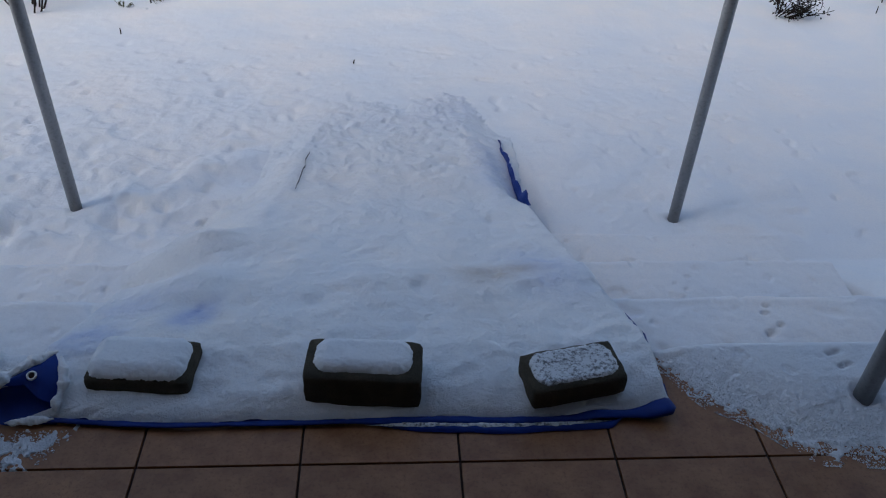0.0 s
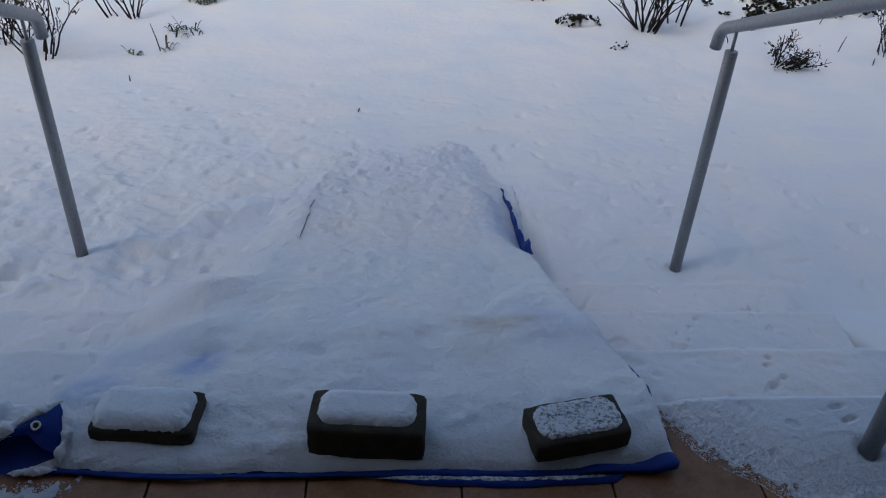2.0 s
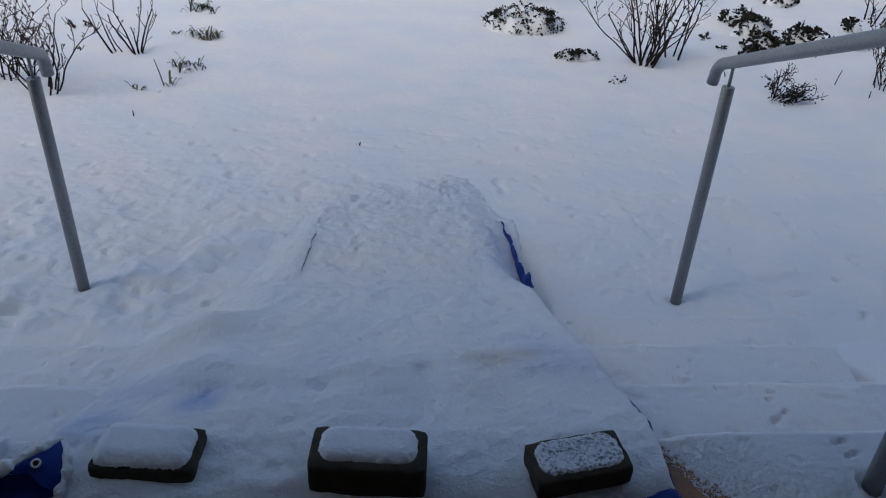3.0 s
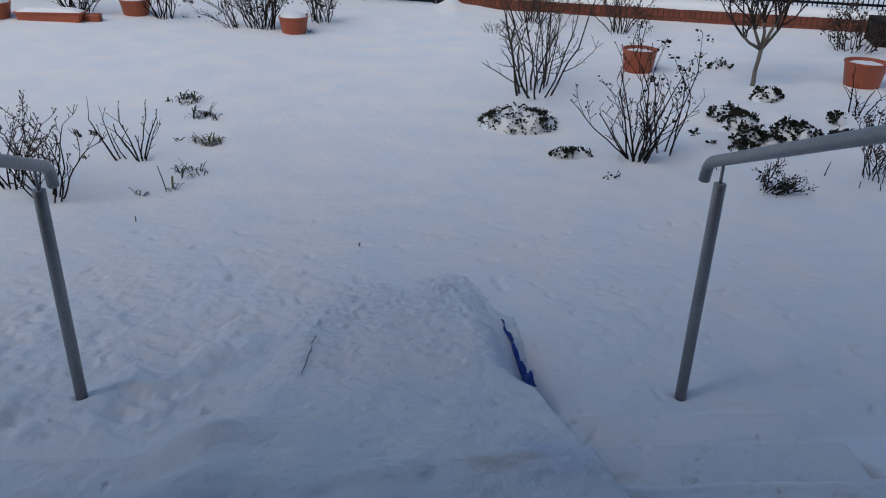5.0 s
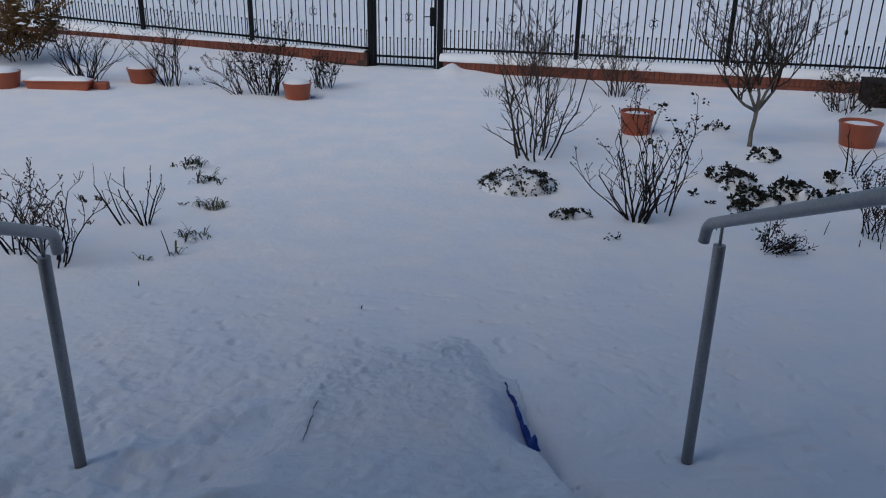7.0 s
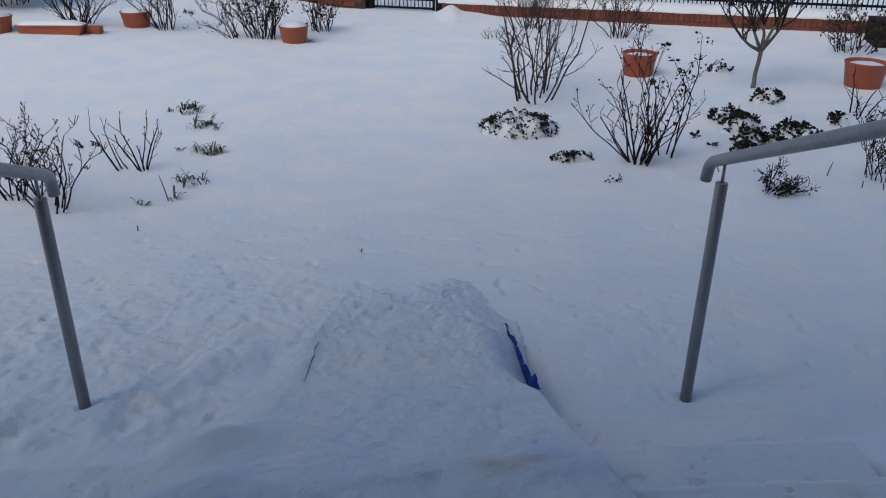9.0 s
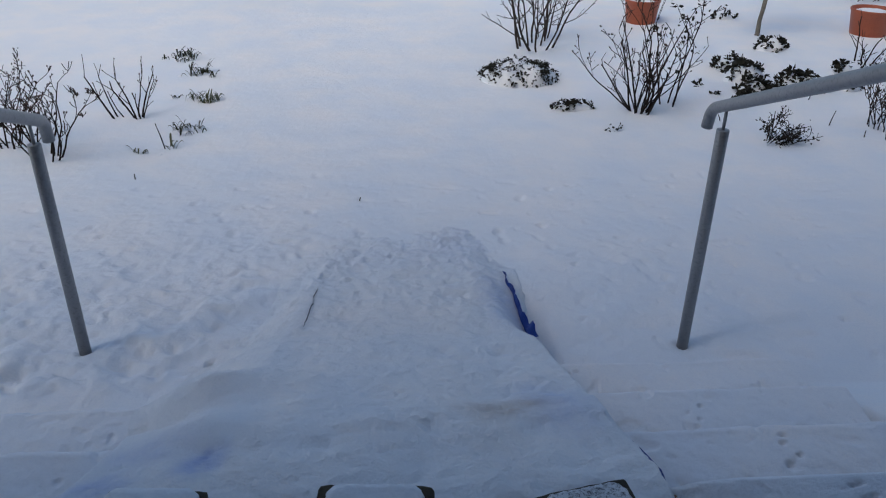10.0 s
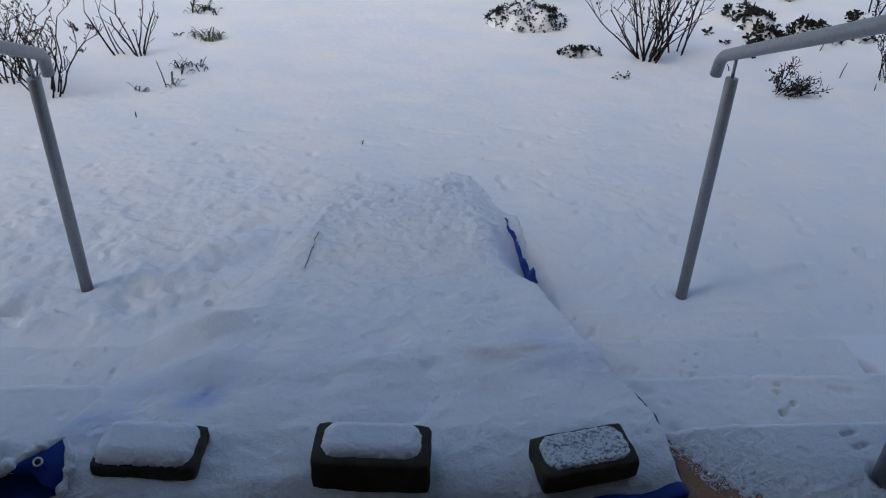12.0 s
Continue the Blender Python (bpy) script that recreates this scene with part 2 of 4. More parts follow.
def clods(x, y, k):
    """Broken, trodden snow: soft lumps of several sizes with small pits between them."""
    bx, by = x + 0.03 * nz(x, y, 9, k), y + 0.03 * nz(x, y, 9, k + 5)
    patch = 0.45 + 0.55 * sm(nz(x, y, 2.6, k + 8), -0.35, 0.3)
    lumps = 0.46 * nz(bx, by, 7, k + 1) + 0.30 * nz(bx, by, 15, k + 2) + 0.25 * nz(bx, by, 30, k + 3)
    pits = sm(nz(bx, by, 8, k + 11), 0.20, 0.50) + 0.6 * sm(nz(bx, by, 16, k + 12), 0.28, 0.52)
    return patch * (lumps - 0.50 * pits)


def prints(x, y, k):
    """Scattered small marks pressed into otherwise smooth snow."""
    return sm(nz(x, y, 11, k), 0.40, 0.60) + 0.6 * sm(nz(x, y, 21, k + 1), 0.46, 0.62)


def ground_z(x, y):
    z = -0.53 + (0.085 - 0.03 * sm(x, -0.6, 0.6)) * (1 - sm(y, 1.6, 3.8)) + 0.05 * sm(y, 4, 11) + 0.055 * min(6.0, max(0.0, -x - 0.8)) * sm(y, 6, 12)
    z += 0.012 * nz(x, y, 1.1, 3) + 0.02 * nz(x, y, 0.45, 5) + 0.006 * nz(x, y, 5, 8)
    z += 0.055 * math.exp(-((y + 0.308 * x - 11.7) / 0.7) ** 2) * sm(-x, 0.7, 1.8) * (1 - sm(-x, 4, 6)) if x < -0.6 and y > 9 else 0.0
    z += 0.07 * math.exp(-((y + 0.308 * x - 18.5) / 0.6) ** 2) + 0.05 * math.exp(-((y + 0.308 * x - 22.5) / 0.5) ** 2) if y > 9 else 0.0
    z += (0.13 + 0.06 * nz(x, y, 5, 2)) * math.exp(-((x - 0.80) / 0.15) ** 2 - ((y - 11.42) / 0.26) ** 2) + 0.06 * math.exp(-((x - 1.15) / 0.3) ** 2 - ((y - 11.30) / 0.2) ** 2) if y > 9 else 0.0
    # bank beside the right end of the steps
    bank = -0.06 - 0.44 * max(0.0, y - 0.315)
    z = max(z, bank * sm(x, 1.32, 1.45) + z * (1 - sm(x, 1.32, 1.45))) if y < 1.5 and x > 1.2 else z
    # trodden snow beside the ramp
    tread = sm(x, -2.9, -1.7) * (1 - sm(x, -0.6, -0.35)) * sm(y, 1.15, 1.38) * (1 - sm(y, 2.1, 3.2)) * (1.45 - 0.65 * sm(y, 1.4, 2.2))
    tread = max(tread, 0.50 * sm(x, 0.4, 0.6) * (1 - sm(x, 1.3, 2.0)) * sm(y, 1.3, 1.5) * (1 - sm(y, 2.2, 3.0)))
    if tread > 0:
        z += tread * (0.020 * nz(x, y, 4.5, 1) + 0.034 * clods(x, y, 1))
    if y > 4 and x > 2 and x < 4.6:
        z += 0.05 * sm(y, 4.3, 4.8) * (1 - sm(y, 6.4, 7.5)) * sm(x, 2.2, 2.6) * (1 - sm(x, 4.0, 4.6)) * (0.6 + 1.1 * nz(x, y, 4, 9) + 0.5 * nz(x, y, 9, 10))
    if -2.4 < x < 2.6 and 1.3 < y < 4.2:
        z -= 0.012 * prints(x, y, 61) * (1 - sm(y, 2.6, 4.2)) * sm(y, 1.3, 1.5)
    # snow melted back from the feet of the rail posts
    for px, py in ((1.020, 1.556), (-1.352, 1.580)):
        if abs(x - px) < 0.12 and abs(y - py) < 0.12:
            z -= 0.016 * math.exp(-(((x - px) ** 2 + (y - py) ** 2) / 0.032 ** 2) ** 2)
    # hollow beside the tarpaulin's edge
    if 1.3 < y < 2.1:
        z -= 0.10 * sm(x, 0.375, 0.40) * (1 - sm(x, 0.425 - 0.02 * (y - 1.5) + 0.02 * nz(x, y, 14, 4), 0.505)) * sm(y, 1.33, 1.45) * (1 - sm(y, 1.62, 2.0))
    return z


def ramp_z(y):
    pts = ((0.0, 0.04), (0.3, 0.045), (0.66, -0.045), (1.03, -0.19), (1.45, -0.325), (1.8, -0.375), (2.2, -0.43), (2.6, -0.485), (3.0, -0.55), (3.4, -0.62))
    for (a, za), (b, zb) in zip(pts, pts[1:]):
        if y <= b:
            return za + (zb - za) * (y - a) / (b - a)
    return -0.62


def base_z(x, y):
    """Snow level beside the mound: treads, then the garden."""
    if y < EDGES[3]:
        k = sum(y > e for e in EDGES)
        return 0.032 - 0.16 * k
    return ground_z(x, y)


def drape_z(y):
    return 0.035 if y < 0.315 else max(-0.46, 0.035 - 0.44 * (y - 0.315))


def mound_z(x, y):
    right = 0.475 - 0.05 * sm(y, 0.3, 1.5)
    far = sm(y, 1.9, 2.9)
    right_in = right - 0.05 - 0.15 * sm(y, 1.3, 1.7) - 0.25 * far
    left_in = -0.62 + 0.12 * sm(y, 0.9, 1.6) + 0.50 * far
    left_out = -0.95 + 0.02 * sm(y, 0.2, 0.6) - 0.10 * sm(y, 0.75, 1.0) + 0.30 * sm(y, 1.3, 1.8)
    side = sm(x, left_out, left_in) * (1 - sm(x, right_in, right))
    low = drape_z(y) + (0.018 if x > 0 else 0.0)
    if y > 0.72 and x < 0:
        low += (base_z(x, y) - 0.012 - low) * sm(y, 0.72, 0.9)
    elif y > 1.30:
        low += (ground_z(x, y) + 0.03 * (1 - sm(y, 2.0, 2.3)) - 0.01 - low) * sm(y, 1.30, 1.5)
    z = low + (ramp_z(y) - low) * side
    z += 0.045 * math.exp(-((x + 0.78) / 0.16) ** 2 - ((y - 0.98) / 0.10) ** 2)
    # the sheet sags between the step edges
    sag = math.cos(2 * math.pi * (y - 0.655) / 0.368) * sm(y, 0.38, 0.60) * (1 - sm(y, 1.12, 1.45))
    z += side * sag * (0.002 + 0.024 * (1 - sm(x, -0.74, -0.42)) + 0.005 * sm(x, 0.1, 0.35))
    z += side * (0.013 * nz(x, y, 3.2, 11) + 0.008 * nz(x, y, 8, 12) + 0.006 * nz(x, y, 20, 13))
    z += (0.0030 * nz(x, y, 44, 14) + 0.0030 * nz(x, y, 27, 15)) * (1.35 - 0.85 * sm(y, 0.25, 0.5))
    rough = sm(y, 1.5, 2.1) * (1 - sm(y, 2.6, 3.0))
    z += side * ((0.012 + 0.014 * rough) * clods(x, y, 7))
    for px, py, r, d in ((0.02, 1.26, 0.03, 0.014), (0.22, 1.24, 0.035, 0.018), (-0.35, 1.62, 0.06, 0.02), (0.15, 0.80, 0.13, 0.012), (-0.62, 0.46, 0.07, 0.012)):
        z -= d * math.exp(-((x - px) ** 2 + (y - py) ** 2) / r ** 2)
    return z

# ---- ground ----
def axis(lo, hi, step, far_lo, far_hi, grow=1.22):
    a = [lo + step * k for k in range(int(round((hi - lo) / step)) + 1)]
    d = step
    while a[-1] < far_hi:
        d *= grow
        a.append(a[-1] + min(d, 400))
    d = step
    while a[0] > far_lo:
        d *= grow
        a.insert(0, a[0] - min(d, 400))
    return a


gx = axis(-2.4, 2.0, 0.0135, -1500, 1500, 1.10)
gy = [y for y in axis(1.3, 3.3, 0.0135, -1500, 1800, 1.06) if y > 0.2]
gy = [-1500, -900, -500, -250, -120, -60, -30, -15, -9, -6, -4, -2.5, -1.4, -0.6, -0.2] + gy
g = Shape().grid([[(x, y, ground_z(x, y)) for x in gx] for y in gy])
tagged(part("ground", g, snow), "snow-covered garden ground, smooth with trodden patches beside the ramp", "snow ground", kind="structure")

# ---- landing with tiles, and steps ----
landing = tagged(part("floor", Shape().box((-3.0, -4.2, -0.62), (3.0, EDGES[0] - 0.004, -0.006)), grout_mat, smooth=False),
                 "terrace landing with brown ceramic tiles and dark joints", "floor", kind="structure")
TILE = 0.33
tile_me = Shape().box((0.0025, 0.0025, -0.009), (TILE - 0.0025, TILE - 0.0025, 0.0), 0.0012).mesh("tile", tile_mat, False)
edge_me = Shape().box((0.0025, 0.0025, -0.009), (TILE - 0.0025, 0.295, 0.0), 0.0012).mesh("tile", tile_mat, False)
for i in range(-6, 7):
    for j in range(-4, 1):
        t = part("tile", edge_me if j == 0 else tile_me, tile_mat, landing)
        t.matrix_basis = pose(-0.002, -0.003, 0, 0, 0, -0.25) @ pose(i * TILE, j * TILE, 0)
for k in (1, 2, 3):
    tagged(part("step", Shape().box((-2.3, EDGES[k - 1], -0.7), (1.34 if k > 1 else 2.2, EDGES[k], -0.16 * k), 0.006), step_mat, smooth=False),
           "wide stone garden step buried under snow", "step", "garden steps", "structure")


STEP_PRINTS = ((0.933, 0.611, 0.022), (0.918, 0.583, 0.020), (0.945, 0.533, 0.024), (0.910, 0.508, 0.022), (0.932, 0.272, 0.02), (0.80, 0.85, 0.012), (0.82, 0.88, 0.010), (0.79, 0.91, 0.009), (0.84, 0.94, 0.012), (0.50, 1.33, 0.020), (0.53, 1.345, 0.018))


def step_snow(k, x0, x1):
    """Snow lying on a tread, with a rounded lip over its front edge."""
    top, y0, y1 = 0.032 - 0.16 * k, EDGES[k - 1] - 0.03 if k else 0.0, EDGES[k]
    xs = [x0 + (x1 - x0) * i / 760 for i in range(761)]
    prof = [(y0, 0.0)] + [(y0 + (y1 - y0 - 0.024) * t / 54, 0.0) for t in range(1, 55)] + [(y1 - 0.014, -0.0022), (y1 - 0.006, -0.0058), (y1 + 0.001, -0.0115), (y1 + 0.006, -0.020), (y1 + 0.007, -0.03), (y1 + 0.004, -0.06), (y1 - 0.002, -0.10)]
    s = Shape()
    P = []
    for y, dz in prof:
        row = []
        for x in xs:
            wob = 0.007 * nz(x, k * 7, 4, 1) + 0.004 * nz(x, k * 3, 15, 2) + 0.003 * nz(x, k * 5, 41, 3)
            z = top + dz + 0.008 * nz(x, y, 3, 20 + k) + 0.004 * nz(x, y, 12, 30 + k) + 0.0022 * nz(x, y, 38, 33 + k) + 0.004 * sm(y, y1 - 0.05, y1 - 0.012)
            # thicker towards the edge, hollow towards the riser
            z -= 0.06 * max(0.0, min(1.0, (y1 - 0.03 - y) / (y1 - y0))) ** 2
            z -= 0.008 * prints(x, y, 70 + k)
            if x < -0.7 and k > 1:
                z += (0.020 if k == 3 else 0.008) * clods(x, y, 1) * (1 - sm(x, -0.95, -0.75)) * (1 - sm(y, y1 - 0.05, y1))
            for px, py, deep in STEP_PRINTS:
                dx, dy = x - px, y - py
                if abs(dx) < 0.05 and abs(dy) < 0.04:
                    dd = (dx / 0.0095) ** 2 + (dy / 0.0062) ** 2 + 0.5 * nz(x, y, 70, 5)
                    z -= deep * math.exp(-max(0.0, dd) ** 1.5)
            row.append((x, y + wob * sm(y, y1 - 0.05, y1), z))
        P.append(row)
    return s.grid(P)


for k, x1 in ((1, 2.2), (2, 1.37), (3, 1.39)):
    tagged(part("snow_on_step", step_snow(k, -2.3, x1), snow), "layer of snow with a rounded lip lying on a garden step", "snow", "snow on the steps", "stuff")


def landing_z(x, y, edge, side, seed):
    """Height of the thin grainy snow on the landing, ragged towards the tiles."""
    deep = y - edge(x)
    if side < 0 and x > -1.03:
        deep = max(min(deep, 0.095 - y), min(deep, y - 0.18))
    inside = deep + 0.04 * nz(x, y, 8, seed) + 0.045 * nz(x, y, 25, seed + 1) + 0.05 * nz(x, y, 70, seed + 2)
    z = -0.016 + 0.018 * sm(inside, -0.018, 0.015) + 0.026 * sm(deep, 0.01, 0.24)
    fade = 1 - 0.55 * sm(deep, 0.12, 0.26)
    z += fade * (0.0022 * nz(x, y, 22, seed) + 0.0028 * nz(x, y, 48, seed + 3) + 0.0026 * nz(x, y, 110, seed + 4))
    z -= 0.006 * prints(x, y, seed + 6) * sm(deep, 0.05, 0.15)
    for px, py in ((0.932, 0.276), (0.914, 0.270), (0.944, 0.236), (0.925, 0.228)):
        if abs(x - px) < 0.04 and abs(y - py) < 0.04:
            z -= 0.018 * math.exp(-(((x - px) / 0.010) ** 2 + ((y - py) / 0.0055) ** 2))
    # hollow melted round the handrail post
    z -= 0.014 * math.exp(-(((x - 0.943) ** 2 + (y - 0.148) ** 2) / 0.031 ** 2) ** 2)
    if y > EDGES[0] - 0.020:
        z -= 0.022 * ((y - EDGES[0] + 0.020) / 0.032) ** 2
    return z


def landing_snow(x0, x1, edge, side, seed):
    nx, ny = 440, 110
    P = []
    for j in range(ny + 1):
        y = -0.12 + (EDGES[0] + 0.012 + 0.12) * j / ny
        P.append([(x0 + (x1 - x0) * i / nx, y, landing_z(x0 + (x1 - x0) * i / nx, y, edge, side, seed)) for i in range(nx + 1)])
    P.append([(x, EDGES[0] + 0.010, z - 0.07) for x, y, z in P[-1]])
    return Shape().grid(P)


def edge_right(x):
    pts = ((0.30, 0.34), (0.50, 0.25), (0.56, 0.165), (0.66, 0.10), (0.71, 0.045), (0.77, 0.0), (0.95, -0.015), (2.5, -0.06))
    for (a, ya), (b, yb) in zip(pts, pts[1:]):
        if x <= b:
            return ya + (yb - ya) * (x - a) / (b - a)
    return -0.06


def edge_left(x):
    return 0.015 + 0.25 * sm(x, -0.90, -0.70)


SIDES = ((0.40, 1.9, edge_right, 1, 41), (-1.9, -0.66, edge_left, -1, 51))
for a, b, fn, side, sd in SIDES:
    tagged(part("snow_on_landing", landing_snow(a, b, fn, side, sd), snow_wet), "thin grainy half-melted snow with a ragged edge on the tiles", "snow", "snow on the landing", "stuff")


def crumb(sh, rng, x, y, z, r):
    """One small angular grain of snow."""
    k = len(sh.v)
    for d in ((1, 0, 0), (0, 1, 0), (-1, 0, 0), (0, -1, 0), (0, 0, 1), (0, 0, -1)):
        q = r * rng.uniform(0.6, 1.3)
        sh.v.append(Vector((x + d[0] * q + rng.gauss(0, r * 0.25), y + d[1] * q + rng.gauss(0, r * 0.25), z + d[2] * q * 0.8)))
    for i in range(4):
        j = (i + 1) % 4
        sh.f += [(k + i, k + j, k + 4), (k + j, k + i, k + 5)]


crumbs = Shape()
rng = random.Random(4)
for n, (a, b, fn, side, sd) in ((9000, SIDES[0]), (2600, SIDES[1])):
    for _ in range(n):
        x = rng.uniform(0.49, 1.5) if side > 0 else rng.uniform(-1.3, -0.78)
        y = fn(x) + max(-0.035, rng.gauss(0.03, 0.05) if side > 0 else rng.gauss(0.035, 0.035))
        if not -0.09 < y < (0.29 if side > 0 else 0.10) or 0.6 * nz(x, y, 14, 8) + 0.5 * nz(x, y, 45, 9) < -0.12 - 2.0 * (y - fn(x)):
            continue
        r = rng.uniform(0.0010, 0.0024) * (1.5 if rng.random() < 0.12 else 1.0)
        crumb(crumbs, rng, x, y, max(0.0, landing_z(x, y, fn, side, sd)) + r * 0.35, r)
for _ in range(500):
    x = rng.uniform(-0.86, 0.45)
    r = rng.uniform(0.0010, 0.0024)
    crumb(crumbs, rng, x, 0.112 + 0.010 * nz(x, 0, 3, 7) + 0.02 * sm(x, -0.6, -0.95) + 0.012 * sm(x, 0.25, 0.48) + rng.gauss(0.0, 0.004), 0.021, r)
tagged(part("snow_crumbs", crumbs, snow_wet, smooth=False), "crumbs of snow scattered on the tiles", "snow crumbs", kind="stuff")

# ---- tarpaulin over the steps ----
tarp = thing("tarpaulin", "blue woven tarpaulin laid over the steps and buried under snow", "tarpaulin")


def front_y(x):
    return 0.105 + 0.010 * nz(x, 0, 3, 7) + 0.02 * sm(x, -0.6, -0.95) + 0.012 * sm(x, 0.25, 0.48)


sheet_y = [0.0] + [0.02 * k for k in range(1, 10)] + [0.2 + 0.05 * k for k in range(1, 50)]
P = []
for t in sheet_y:
    row = []
    for i in range(61):
        u = i / 60
        y0 = front_y(-0.9 + 1.38 * u)
        y = y0 + t
        xl = -0.92 + 0.02 * sm(y, 0.2, 0.6) + 0.38 * sm(y, 0.6, 1.2)
        xr = 0.482 - 0.012 * sm(y, 0.16, 0.22) * (1 - sm(y, 0.24, 0.34)) - 0.045 * sm(y, 0.3, 1.5) + 0.006 * nz(y, 5, 9, 4) + 0.007 * sm(y, 0.3, 0.4) * (1 - sm(y, 1.25, 1.35))
        x = xl + (xr - xl) * u
        z = mound_z(x, y) - 0.026
        if t < 0.06:
            z = min(z, 0.006 + 0.3 * t)
        row.append((x, y, z))
    P.append(row)
part("sheet", Shape().grid(P), tarp_mat, tarp)
def hem_lift(x):
    """The hem lifts off the tiles in a wave and curls up at the free corner."""
    return 0.010 * math.exp(-((x - 0.31) / 0.045) ** 2) + 0.016 * sm(x, 0.41, 0.475) + 0.003 * nz(x, 1, 6, 2)


hem, n_hem = Shape(), 140
hem_rows = []
for i in range(n_hem + 1):
    x = -0.93 + 1.414 * i / n_hem
    r = 0.0042 + 0.0022 * sm(x, -0.25, 0.0) + 0.0020 * nz(x, 3, 5, 4) + 0.0012 * nz(x, 3, 23, 6) + 0.009 * sm(x, 0.37, 0.44)
    r *= math.sqrt(max(0.02, 1 - (max(0.0, x - 0.466) / 0.018) ** 2))
    flat = 1.5 + 0.4 * nz(x, 5, 9, 3)
    row = []
    for k in range(15):
        w = 2 * math.pi * k / 14
        crease = 1 + 0.10 * math.sin(3 * w + 5 * nz(x, 0, 7, 9))
        row.append((x, front_y(x) - 0.006 + flat * r * crease * math.cos(w), 0.011 + hem_lift(x) + r * crease * math.sin(w)))
    hem_rows.append(row)
hem.grid(hem_rows)
part("hem", hem, tarp_mat, tarp, "thick folded blue hem")
fold = []
for j in range(11):
    row = []
    for i in range(101):
        x = -0.24 + 0.62 * i / 100
        reach = (0.030 + 0.006 * nz(x, 4, 6, 2)) * sm(x, -0.24, -0.06) * (1 - sm(x, 0.33, 0.38))
        row.append((x, front_y(x) - 0.004 - reach * (1 - j / 10) + 0.002 * nz(x, 2, 19, 3), 0.003 + 0.007 * math.sin(math.pi * min(1, j / 7)) + 0.0016 * nz(x, j * 0.3, 14, 8)))
    fold.append(row)
part("fold", Shape().grid(fold), tarp_mat, tarp, "second flap of blue sheet under the hem")
P = []
for j in range(9):
    row = []
    for i in range(121):
        x = -0.20 + 0.54 * i / 120
        w = 0.0115 * (0.45 + 0.9 * abs(nz(x, 1, 9, 5)) + 0.4 * nz(x, 3, 40, 6)) * sm(i, 0, 20) * (1 - sm(i, 108, 120))
        row.append((x, front_y(x) - 0.0165 + 0.003 * nz(x, 2, 20, 3) + w * (j / 4 - 1), 0.0098 + 0.0032 * math.sin(math.pi * j / 8) * sm(w, 0.001, 0.006) + 0.0018 * nz(x, j * 0.02, 90, 3)))
    P.append(row)
tagged(part("snow_strip", Shape().grid(P), snow_thin), "thin streak of snow caught on the lower blue flap", "snow", kind="stuff")
# bare front corner, curled into a low arch with an open mouth towards the house
def path(pts, t):
    k = min(len(pts) - 2, int(t * (len(pts) - 1)))
    return Vector(pts[k]).lerp(Vector(pts[k + 1]), t * (len(pts) - 1) - k)


BACK = [(-0.990, 0.150, 0.070), (-0.960, 0.165, 0.078), (-0.909, 0.212, 0.082), (-0.876, 0.246, 0.084), (-0.852, 0.205, 0.066)]
FREE = [(-0.992, 0.140, 0.068), (-0.958, 0.156, 0.076), (-0.918, 0.166, 0.070), (-0.886, 0.142, 0.056), (-0.853, 0.140, 0.034)]
rows3 = []
for i in range(25):
    t = i / 24
    row = []
    for k in range(9):
        u = k / 8
        w = path(BACK, t).lerp(path(FREE, t), u)
        w.z += 0.010 * math.sin(math.pi * u) * sm(t, 0.0, 0.5) + 0.0015 * nz(w.x, w.y, 40, 3)
        row.append(w)
    rows3.append(row)
part("corner_flap", Shape().grid(rows3), tarp_mat, tarp, "bare blue corner of the sheet")
LIP = [(-1.000, 0.118, 0.030), (-0.975, 0.112, 0.012), (-0.946, 0.110, 0.006), (-0.900, 0.113, 0.005), (-0.850, 0.112, 0.005)]
rows3 = []
for i in range(25):
    t = i / 24
    row = []
    for k in range(11):
        a = math.pi * k / 10
        top, low = path(FREE, t * 0.35), path(LIP, t)
        mid = (top + low) * 0.5
        out = Vector((-0.030 * (1 - t), 0.045 * t + 0.01, 0.0))
        row.append(mid + (top - mid) * math.cos(a) + out * math.sin(a))
    rows3.append(row)
part("curled_corner", Shape().grid(rows3), tarp_mat, tarp, "rolled underside of the blue corner")


def snow_ridge(pts, r, seed):
    """Ragged lumpy rim of snow lying along an edge."""
    n, sh = 150, Shape()
    mid = [path(pts, min(0.9999, i / n)) for i in range(n + 1)]
    sh.tube(mid, [r * min(1.0, 0.2 + 5 * i / n, 0.2 + 5 * (1 - i / n)) for i in range(n + 1)], 20)
    for v in sh.v:
        c = min(mid, key=lambda m: (m - v).length_squared)
        k = 1 + 0.75 * noise.noise((c.x * 40, c.y * 40, seed)) + 0.35 * noise.noise((v.x * 90, v.y * 90, v.z * 90 + seed)) + 0.12 * noise.noise((v.x * 260, v.y * 260, v.z * 260))
        v += (v - c) * (max(0.3, k) - 1)
    tagged(part("snow_ridge", sh, snow_cap), "ragged rim of snow along the bare tarpaulin corner", "snow", "snow rims on the tarpaulin corner", "stuff")


